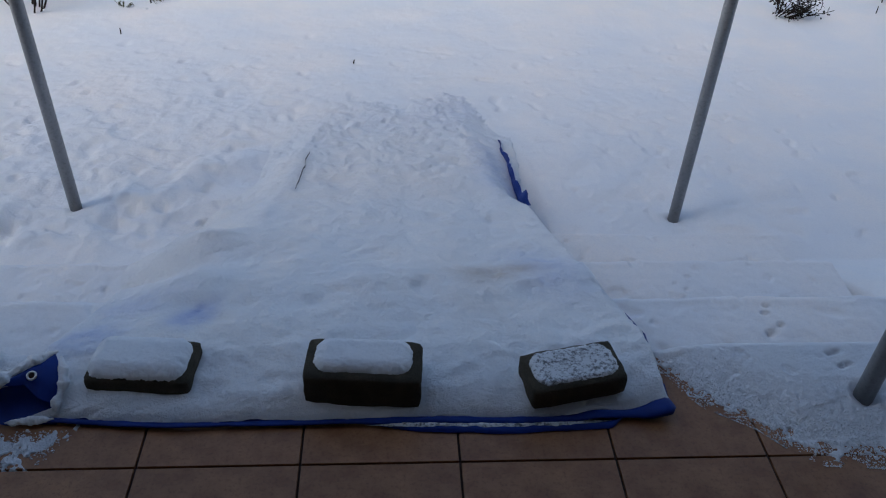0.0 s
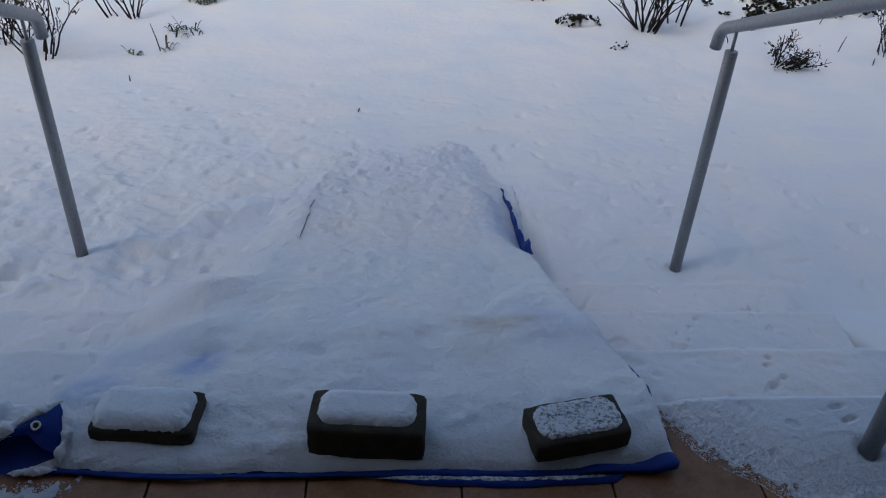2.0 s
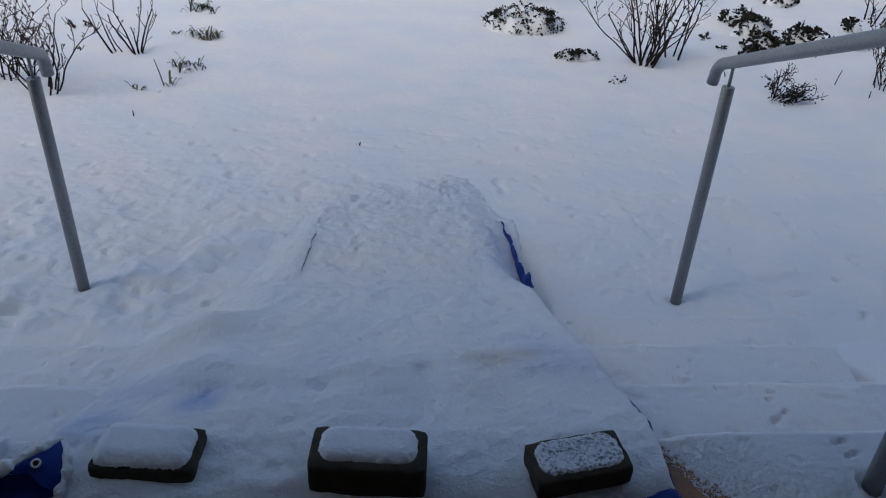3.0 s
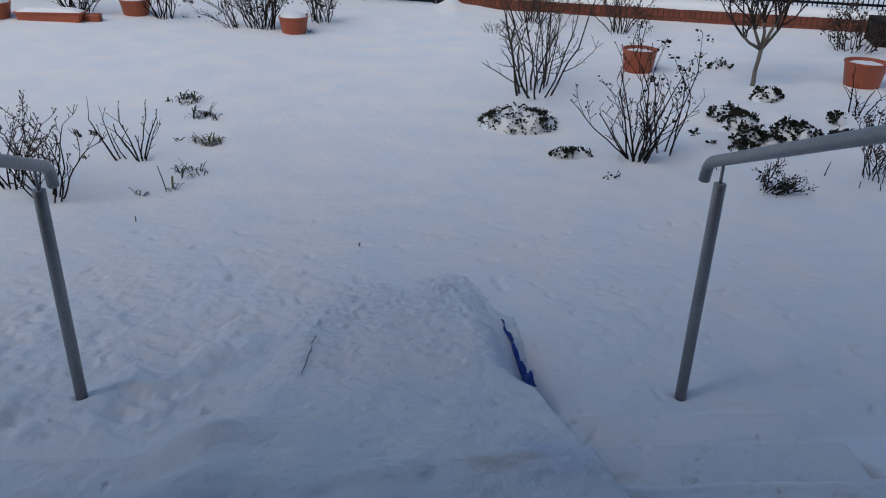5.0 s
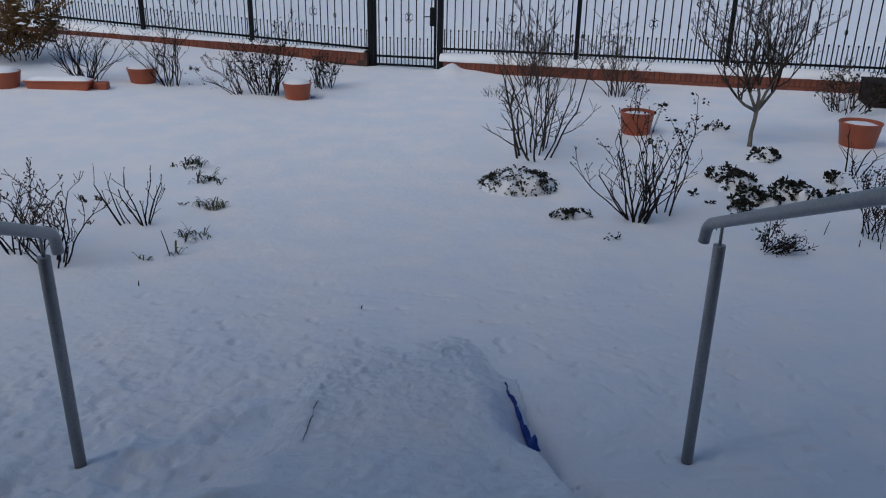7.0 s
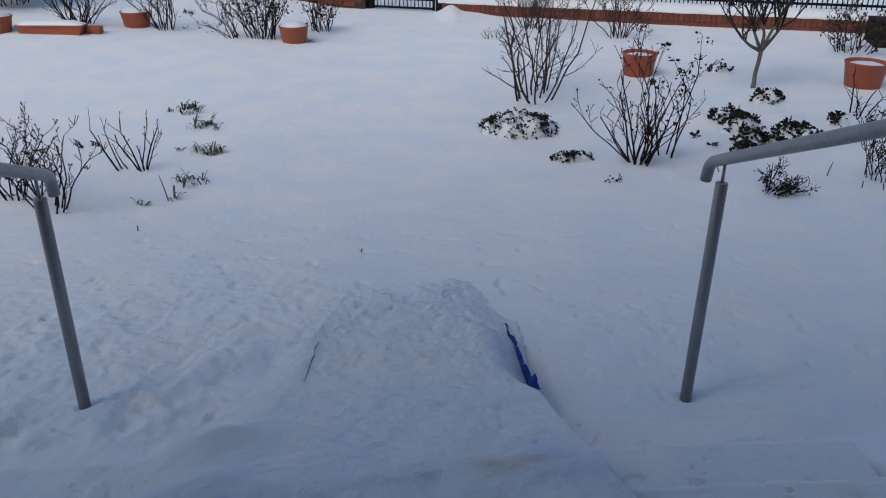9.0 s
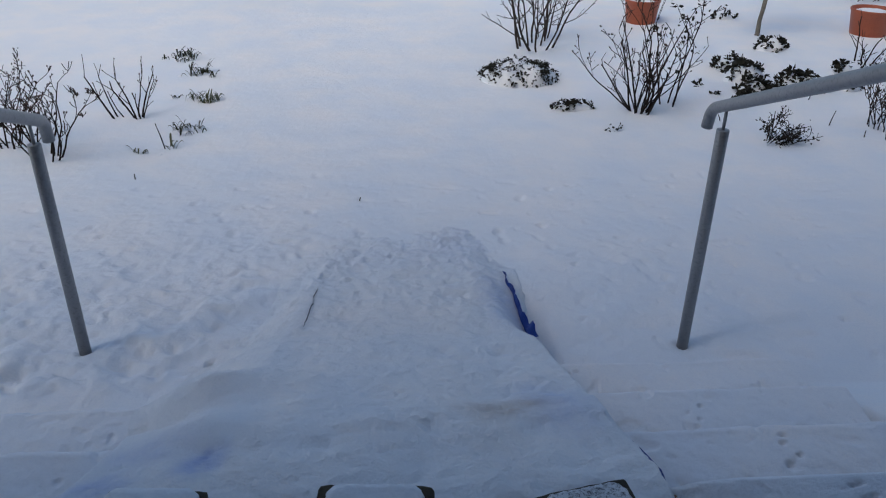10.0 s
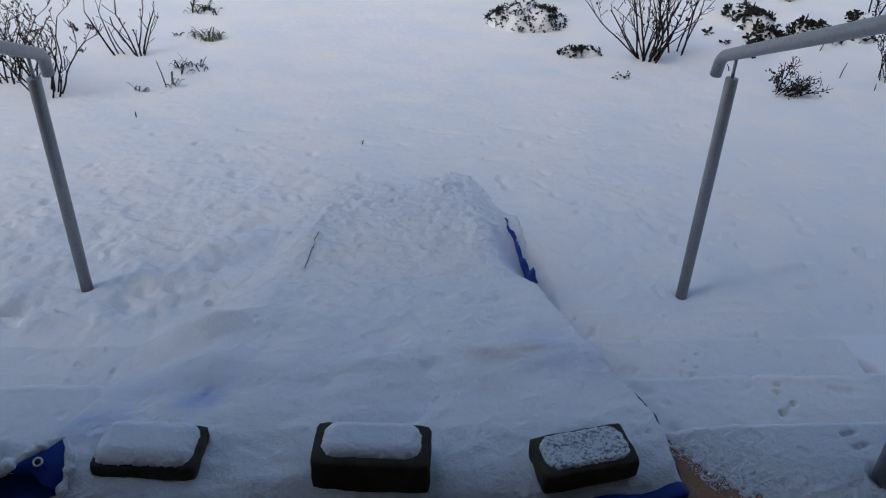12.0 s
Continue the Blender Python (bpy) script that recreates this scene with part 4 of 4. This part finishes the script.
def shrub(x, y, h, spread, stems, seed, bark, label, buds=0.0, leaves=None, leaf_n=0, foot=0.08, depth=2, r=0.008, lean=(0, 0), leaf_size=0.02, category="shrub", name="shrub", bend=0.34, up=0.08, split=0.6, bud_size=1.0):
    rng = random.Random(seed)
    z = ground_z(x, y) - 0.03
    ob = thing(name, label, category, (x, y, z))
    tips = []
    for k in range(stems):
        a = 2 * math.pi * (k + rng.uniform(-0.3, 0.3)) / stems
        rad = foot * rng.uniform(0.3, 1.0)
        out = spread * rng.uniform(0.25, 1.0)
        d = Vector((out * math.cos(a) + lean[0], out * math.sin(a) + lean[1], h)).normalized()
        sh = Shape()
        grow(sh, rng, Vector((rad * math.cos(a), rad * math.sin(a), 0)), d, h * rng.uniform(0.55, 0.92), 1.15 * r * rng.uniform(0.7, 1.1), depth, tips, bend, up, split)
        part("stem", sh, bark, ob)
    if buds:
        sh = Shape()
        for p, d in tips:
            if rng.random() < buds:
                s = bud_size * rng.uniform(0.006, 0.012)
                sh.tube([p - d * s * 0.7, p - d * s * 0.3, p + d * s * 0.3, p + d * s * 0.9], [0.0015, s * 0.5, s * 0.5, 0.001], 5, False)
        if sh.v:
            part("bud_cluster", sh, bud_mat, ob, "dark buds at the tips")["kind"] = "stuff"
    if leaves is not None:
        sh = Shape()
        for _ in range(leaf_n):
            p, d = rng.choice(tips)
            leaf(sh, rng, p - d * rng.uniform(0, 0.06) + Vector((rng.gauss(0, leaf_size * 0.9), rng.gauss(0, leaf_size * 0.9), rng.gauss(0, leaf_size * 0.7))), leaf_size * rng.uniform(0.6, 1.3))
        part("leaves", sh, leaves, ob, "withered leaves", False)["kind"] = "stuff"
    return ob


def leaf(sh, rng, p, s):
    a = Vector((rng.gauss(0, 1), rng.gauss(0, 1), rng.gauss(0, 0.8))).normalized()
    b = a.cross(Vector((rng.gauss(0, 1), rng.gauss(0, 1), rng.gauss(0, 1)))).normalized()
    c = a.cross(b)
    k = len(sh.v)
    sh.v += [p, p + a * s * 0.5 + b * s * 0.32 + c * s * 0.1, p + a * s, p + a * s * 0.5 - b * s * 0.32 + c * s * 0.1]
    sh.f += [(k, k + 1, k + 2), (k, k + 2, k + 3)]


shrub(-2.30, 3.80, 0.60, 0.36, 11, 11, bark_dark, "bare thorny rose shrub standing in snow beside the handrail", 0.45, leaf_dark, 40, 0.10, 2, 0.0062, up=0.08, split=0.75)
shrub(-2.62, 4.02, 0.58, 0.22, 8, 111, bark_dark, "bare rose shrub with a few dark withered leaves", 0.45, leaf_dark, 100, 0.10, 2, 0.0062, up=0.14, split=0.8, leaf_size=0.024)
shrub(-2.07, 4.56, 0.42, 0.02, 3, 12, bark_dark, "two bare rose canes leaning in snow", 0.3, foot=0.05, depth=1, r=0.0068, lean=(-0.24, 0.05), bend=0.16, up=0.05, split=0.35)
shrub(-1.93, 4.54, 0.42, 0.16, 6, 13, bark_dark, "small bare shrub with upright twigs in snow", 0.7, foot=0.03, depth=1, r=0.0062, up=0.20, bend=0.26, split=0.7)
shrub(1.22, 6.36, 1.15, 0.80, 9, 14, bark_grey, "tall bare many-stemmed shrub in snow", 0.2, foot=0.20, depth=2, r=0.0105, up=0.02, bend=0.28, split=0.75)
shrub(1.36, 6.70, 1.20, 0.20, 7, 114, bark_grey, "dense upright bare shrub behind a wider one", 0.2, foot=0.12, depth=3, r=0.0075, up=0.08, bend=0.22)
shrub(1.72, 4.58, 0.84, 0.62, 11, 15, bark_dark, "bare hydrangea shrub with budded twigs in snow", 1.0, leaf_dark, 60, 0.08, 2, 0.0066, up=0.05, bend=0.22, split=0.5, bud_size=0.95)
shrub(1.71, 4.60, 0.62, 0.72, 9, 115, bark_dark, "arching outer twigs of a bare hydrangea in snow", 1.0, None, 0, 0.06, 2, 0.0062, lean=(0.02, 0), up=0.12, bend=0.20, split=0.42, bud_size=0.95)
shrub(1.98, 4.72, 0.98, 0.16, 4, 116, bark_dark, "tall thin rose canes with withered leaves behind the hydrangea", 0.8, leaf_dark, 130, 0.06, 1, 0.006, up=0.06, bend=0.2, lean=(0.04, 0.0), leaf_size=0.036)
shrub(2.90, 9.55, 0.85, 0.62, 15, 16, bark_grey, "bare shrub before the brick wall", 0.2, foot=0.15, depth=3, r=0.008, up=0.06)
shrub(1.85, 10.2, 0.95, 0.55, 16, 17, bark_grey, "dense bare shrub before the fence", 0.2, foot=0.15, depth=3, r=0.007)
shrub(-1.72, 9.40, 0.82, 0.34, 30, 18, bark_dark, "dense brown shrub with withered leaves beside a pot", 0.5, leaf_dark, 420, 0.18, 2, 0.0075, leaf_size=0.04)
shrub(-2.06, 9.30, 0.58, 0.36, 9, 118, bark_grey, "loose bare shrub leaning beside a brown one", 0.3, foot=0.06, depth=2, r=0.006, lean=(-0.3, 0.0))
shrub(-1.05, 10.0, 0.50, 0.14, 20, 19, bark_dark, "small dark upright shrub with withered leaves", 0.5, leaf_dark, 360, 0.14, 1, 0.006, leaf_size=0.036)
shrub(-4.10, 9.75, 0.80, 0.62, 22, 20, bark_dark, "bare fan-shaped shrub behind the planter", 0.4, foot=0.16, depth=2, r=0.0078)
shrub(-3.02, 9.72, 0.90, 0.34, 15, 21, bark_dark, "bare shrub with loose twigs beside a pot", 0.6, leaf_dark, 60, 0.12, 2, 0.007, leaf_size=0.035)
shrub(-5.45, 10.95, 0.85, 0.75, 20, 22, bark_dark, "large shrub dense with brown withered leaves", 0.3, leaf_brown, 5200, 0.4, 2, 0.008, leaf_size=0.055)
shrub(-2.46, 10.5, 0.36, 0.03, 2, 23, bark_dark, "two thin upright canes in snow", foot=0.04, depth=0, r=0.006)
shrub(5.62, 8.6, 0.62, 0.62, 20, 24, bark_grey, "bare low shrub before the brick wall with dead leaves", 0.3, leaf_dark, 300, 0.25, 3, 0.007, leaf_size=0.04, up=0.04)
shrub(4.12, 5.80, 0.40, 0.22, 5, 25, bark_dark, "bare rose canes before a large pot", 0.4, foot=0.08, depth=1, r=0.007, lean=(0.06, 0.05))
shrub(2.44, 3.92, 0.24, 0.28, 13, 26, bark_dark, "low spreading shrub with small dark leaves in snow", 0.0, leaf_dark, 300, 0.05, 2, 0.0038, lean=(0.26, 0.04), up=0.0, leaf_size=0.022, split=0.8)
shrub(3.42, 4.22, 0.40, 0.30, 18, 27, bark_dark, "low twiggy shrub with fine upright branches in snow", 0.7, leaf_dark, 150, 0.12, 2, 0.0042, leaf_size=0.018, up=0.16)
shrub(3.95, 5.25, 0.25, 0.2, 8, 28, bark_dark, "small budded shrub in snow beside the heather", 1.0, leaf_dark, 120, 0.12, 1, 0.004, leaf_size=0.025)
shrub(2.52, 7.42, 0.55, 0.16, 3, 29, bark_dark, "budded twigs rising from the flower pot", 1.0, leaf_dark, 60, 0.05, 2, 0.006, leaf_size=0.03).location.z += 0.18
shrub(1.22, 9.44, 0.14, 0.12, 14, 30, bark_grey, "small dry tuft of stalks in snow", foot=0.1, depth=1, r=0.003)


def tree(x, y, seed):
    rng = random.Random(seed)
    ob = thing("tree", "small bare garden tree with a short trunk and dense crown", "tree", (x, y, ground_z(x, y) - 0.05))
    part("trunk", Shape().tube([(0, 0, 0), (0.010, 0, 0.08), (0.008, 0.006, 0.20), (0.020, 0, 0.32), (0.026, 0.0, 0.44)], [0.029, 0.024, 0.021, 0.021, 0.022], 12), bark_trunk, ob)
    tips = []
    fork = Vector((0.024, 0, 0.42))
    for dx, dy, up, reach, subs in ((-0.42, 0.05, 0.75, 0.26, 6), (0.38, -0.06, 0.95, 0.34, 7), (0.05, 0.35, 0.9, 0.30, 5), (-0.85, -0.15, 0.42, 0.28, 5), (0.62, 0.20, 0.62, 0.30, 4)):
        d = Vector((dx, dy, up)).normalized()
        mid = fork + d * reach * 0.55 + Vector((rng.gauss(0, 0.012), rng.gauss(0, 0.012), 0.0))
        end = fork + d * reach + Vector((0, 0, 0.03))
        limb = part("limb", Shape().tube([fork, mid, end], [0.019, 0.015, 0.012], 8), bark_trunk, ob)
        for k in range(subs):
            a = 2 * math.pi * (k + rng.uniform(-0.3, 0.3)) / subs
            side = Vector((math.cos(a), math.sin(a), 0.0)) * rng.uniform(0.35, 0.85)
            foot = mid.lerp(end, rng.uniform(0.3, 1.0))
            sh = Shape()
            grow(sh, rng, foot, (d * 0.75 + side + Vector((0, 0, 0.45))).normalized(), rng.uniform(0.50, 0.82), 0.0095, 3, tips, 0.30, 0.13, 0.85)
            part("branch", sh, bark_grey, limb)
    return ob


tree(3.556, 6.80, 31)

def crate(x, y, w, d, h, rz):
    ob = thing("wooden_box", "dark weathered wooden garden box before the brick wall", "garden box", (x, y, ground_z(x, y) - 0.04), rz)
    for sx in (-1, 1):
        for sy in (-1, 1):
            part("corner_post", Shape().box((sx * w / 2 - 0.025, sy * d / 2 - 0.025, 0), (sx * w / 2 + 0.025, sy * d / 2 + 0.025, h + 0.03), 0.004), bark_dark, ob)
    for k in range(3):
        z0 = 0.02 + k * h / 3
        for sy in (-1, 1):
            part("plank", Shape().box((-w / 2 + 0.027, sy * d / 2 - 0.012, z0), (w / 2 - 0.027, sy * d / 2 + 0.012, z0 + h / 3 - 0.012), 0.003), bark_dark, ob)
        for sx in (-1, 1):
            part("plank", Shape().box((sx * w / 2 - 0.012, -d / 2 + 0.027, z0), (sx * w / 2 + 0.012, d / 2 - 0.027, z0 + h / 3 - 0.012), 0.003), bark_dark, ob)
    part("lid", Shape().box((-w / 2 - 0.03, -d / 2 - 0.03, h + 0.032), (w / 2 + 0.03, d / 2 + 0.03, h + 0.055), 0.004), bark_dark, ob)


crate(6.55, 8.95, 0.9, 0.5, 0.30, FENCE_RZ)

# snow lying in the leafy shrub
rng = random.Random(91)
for _ in range(44):
    x, y = -5.45 + rng.uniform(-0.6, 0.7), 10.95 + rng.uniform(-0.7, 0.0)
    R, z = rng.uniform(0.018, 0.045), ground_z(-5.45, 10.95) + rng.uniform(0.3, 0.85)
    P = [[(R * j / 5 * math.cos(i * 0.3927) * 1.4, R * j / 5 * math.sin(i * 0.3927), 0.35 * R * (1 - (j / 5) ** 2) + 0.2 * R * nz(i % 16, j, 0.7, R * 90)) for i in range(17)] for j in range(6)]
    o = part("snow_tuft", Shape().grid(P), snow_cap)
    o.location = (x, y, z)
    tagged(o, "small lump of snow caught in withered leaves", "snow", "snow lumps in the leafy shrub", "stuff")

# ---- low cushions, tufts and stalks ----
def cushion(x, y, rx, ry, h, n, seed, label, mat_leaf=None, size=0.026, caps=3, coarse=0.7):
    rng = random.Random(seed)
    z = ground_z(x, y)
    ob = thing("heather_cushion", label, "ground cover plant", (x, y, z), 0, "low evergreen cushions in snow")
    def dome(px, py):
        q = (px / rx) ** 2 + (py / ry) ** 2
        return h * max(0.0, 1 - q) ** 0.6 * (0.85 + 0.45 * nz(x + px, y + py, 8, 3)) + 0.012 * nz(x + px, y + py, 22, 4)

    if caps:
        P = []
        for j in range(10):
            P.append([(rx * j / 9 * math.cos(i * 0.19635), ry * j / 9 * math.sin(i * 0.19635), 0) for i in range(33)])
        P = [[(a, b, dome(a, b) - 0.012 - 0.05 * (jj == 9)) for a, b, _ in row] for jj, row in enumerate(P)]
        part("snow_clump", Shape().grid(P), snow, ob, "snow filling the cushion")
    sh = Shape()
    for _ in range(int(n * 1.8)):
        a, q = rng.uniform(0, 6.283), rng.random() ** 0.38
        px, py = rx * q * math.cos(a), ry * q * math.sin(a)
        if coarse * nz(x + px, y + py, 12, seed) + 0.6 * nz(x + px, y + py, 40, seed) > -0.04 - 0.05 * (1 - q):
            continue
        p = Vector((px, py, max(0.0, dome(px, py)) + rng.uniform(-0.012, 0.024)))
        for _ in range(3):
            leaf(sh, rng, p + Vector((rng.gauss(0, 0.007), rng.gauss(0, 0.007), rng.gauss(0, 0.006))), size * rng.uniform(0.7, 1.3))
        if rng.random() < 0.2:
            sh.tube([Vector((px * 0.9, py * 0.9, -0.01)), p], [0.002, 0.0012], 3)
    part("foliage", sh, mat_leaf or leaf_dark, ob, "", False)["kind"] = "stuff"


cushion(0.93, 5.40, 0.34, 0.25, 0.16, 620, 41, "low round heather cushion powdered with snow", caps=5, size=0.024, coarse=0.25)
cushion(1.22, 4.66, 0.17, 0.07, 0.07, 50, 42, "small leaf clumps poking out of snow", size=0.034, caps=1)
cushion(1.41, 4.19, 0.06, 0.03, 0.03, 14, 43, "few leaf tips poking out of snow", caps=0)
for cx, cy, rx, ry, h, n, sd in ((2.80, 5.55, 0.16, 0.16, 0.17, 330, 44), (2.79, 5.24, 0.18, 0.15, 0.16, 360, 45), (2.76, 4.96, 0.14, 0.10, 0.12, 220, 54), (2.90, 4.90, 0.10, 0.09, 0.11, 150, 55), (3.09, 5.00, 0.15, 0.12, 0.14, 260, 46), (3.22, 4.95, 0.14, 0.12, 0.14, 240, 56),
                                 (3.45, 6.22, 0.16, 0.09, 0.15, 210, 47), (3.515, 7.56, 0.12, 0.06, 0.08, 120, 48), (3.77, 5.50, 0.10, 0.06, 0.09, 110, 49), (3.56, 5.02, 0.11, 0.07, 0.10, 120, 50), (2.62, 4.76, 0.09, 0.06, 0.07, 90, 51), (2.46, 4.58, 0.07, 0.04, 0.05, 45, 52), (2.39, 5.16, 0.04, 0.03, 0.04, 24, 53), (2.41, 4.92, 0.03, 0.02, 0.03, 12, 57)):
    cushion(cx, cy, rx, ry, h, int(n * 0.42), sd, "dark evergreen cushion half hidden under snow", size=0.040, caps=2 if n > 100 else 0, coarse=0.45)


def tuft(x, y, w, h, n, seed, label, mat_leaf=None):
    """Clumps of curled blades standing round small lumps of snow."""
    rng, w = random.Random(seed), w * 1.3
    ob = thing("leaf_tuft", label, "plant", (x, y, ground_z(x, y) - 0.01), 0, "green leaf tufts in snow")
    sh, heaps = Shape(), Shape()
    clumps = [Vector((w * (0.10 + 0.36 * rng.random()) * math.cos(a), w * (0.10 + 0.30 * rng.random()) * math.sin(a), 0)) for a in [rng.uniform(0, 6.283) for _ in range(max(2, n // 5))]]
    for c in clumps:
        lead = rng.uniform(0, 6.283)
        for _ in range(rng.randint(4, 7)):
            p = c + Vector((rng.gauss(0, 0.012), rng.gauss(0, 0.010), 0))
            a = lead + rng.gauss(0, 1.6)
            d = Vector((math.cos(a), math.sin(a) * 0.7, 0))
            L, droop = h * rng.uniform(0.75, 1.7), rng.uniform(0.9, 2.5)
            side = Vector((-d.y, d.x, 0)).normalized() * rng.uniform(0.0036, 0.0078)
            row = []
            for k in range(7):
                t = k / 6
                q = p + d * (L * 0.55 * t * (1.2 - 0.4 * t)) + Vector((0, 0, L * (1.25 * t - 0.62 * droop * t * t)))
                ww = side * (1 - t ** 3) * (0.6 + t)
                row.append([q - ww, q + Vector((0, 0, -0.003)), q + ww])
            sh.grid(row)
    for _ in range(max(2, n // 9)):
        hx, hy, R = rng.gauss(0, w * 0.22), rng.gauss(0, w * 0.15), rng.uniform(0.025, 0.05)
        heaps.grid([[(hx + R * j / 5 * math.cos(i * 0.5236), hy + R * j / 5 * math.sin(i * 0.5236), -0.012 + R * 0.75 * (1 - (j / 5) ** 2) + 0.004 * nz(hx + i, hy + j, 0.9, 3)) for i in range(13)] for j in range(6)])
    part("leaf_clump", sh, mat_leaf or leaf_green, ob)["kind"] = "stuff"
    part("snow_heap", heaps, snow_cap, ob, "small lumps of snow between the leaves")["kind"] = "stuff"


tuft(-1.70, 3.86, 0.15, 0.075, 14, 61, "curled green leaves poking out of snow")
tuft(-1.60, 3.93, 0.08, 0.085, 12, 62, "green leaves poking out of snow beside a stick")
tuft(-1.55, 4.26, 0.22, 0.115, 34, 63, "dark green leaf tuft poking out of snow", leaf_dusk)
tuft(-1.54, 4.93, 0.18, 0.120, 46, 64, "yellow-green leaf tuft poking out of snow")
tuft(-1.80, 5.00, 0.07, 0.06, 10, 67, "few leaf tips poking out of snow beside a tuft", leaf_dusk)
tuft(-1.66, 5.64, 0.30, 0.125, 40, 65, "flattened dark leaf tuft poking out of snow", leaf_dusk)
tuft(-1.97, 6.14, 0.27, 0.125, 46, 66, "tuft of withered leaves poking out of snow", leaf_dusk)
tuft(-2.56, 5.17, 0.22, 0.08, 24, 68, "pale sprig half buried under snow behind the roses", bark_grey)
for wx, wy, ww, wh, wn, ws in ((-2.37, 10.12, 0.12, 0.09, 10, 71), (-2.72, 9.85, 0.18, 0.07, 14, 72), (-2.41, 9.61, 0.16, 0.05, 10, 73), (-2.09, 9.50, 0.20, 0.06, 12, 74), (-1.09, 9.25, 0.14, 0.06, 10, 75), (-2.95, 10.75, 0.3, 0.10, 22, 76)):
    tuft(wx, wy, ww, wh, wn, ws, "small dry weeds poking out of snow", bark_grey)


def stalk(x, y, h, lean, label="single dry stalk standing in snow"):
    z = ground_z(x, y)
    ob = part("stalk", Shape().tube([(0, 0, -0.03), (lean[0] * 0.5, lean[1] * 0.5, h * 0.5), (lean[0], lean[1], h)], [0.004, 0.0035, 0.0025], 5), bark_dark)
    ob.location = (x, y, z)
    tagged(ob, label, "stalk", "dry stalks in the snow")


for x, y, h, l in ((-1.60, 3.92, 0.17, (-0.05, 0.02)), (-1.655, 3.40, 0.035, (0.0, 0.0)), (2.46, 3.96, 0.20, (0.0, 0.02)), (3.10, 4.75, 0.16, (0.08, 0.02)), (3.02, 4.25, 0.11, (0.03, 0.0)), (2.26, 4.35, 0.05, (-0.03, 0.0)),
                   (3.15, 4.0, 0.05, (0.0, 0.0)), (3.28, 3.95, 0.05, (0.0, 0.02)), (-0.33, 3.05, 0.02, (0.01, 0)), (3.4, 3.9, 0.06, (0.05, 0.0))):
    stalk(x, y, h, l)

# ---- bricks of the garden wall ----
def brick_mesh(w, h):
    return Shape().box((-w / 2, -0.004, -h / 2), (w / 2, 0.03, h / 2), 0.004).mesh("brick", brick_mat, False)


rowlock, stretcher = brick_mesh(0.064, 0.118), brick_mesh(0.242, 0.062)
rng = random.Random(77)
for name, s0, s1 in (("wall_east", 0.76, 8.2), ("wall_west", -8.2, -0.48)):
    wl = garden_wall(name, s0 - (3 if s0 < 0 else 0), s1 + (3 if s0 > 0 else 0))
    for me, pitch, dz in ((rowlock, 0.0745, -0.060), (stretcher, 0.252, -0.155)):
        for i in range(int((s1 - s0) / pitch)):
            s = s0 + pitch * (i + 0.5)
            b = part("brick", me, brick_mat, wl)
            x, y, _ = on_fence(s, 0.128, 0)
            b.matrix_basis = pose(x, y, wall_top(s) + dz + rng.uniform(-0.002, 0.002), 0, 0, FENCE_RZ + rng.uniform(-0.8, 0.8))
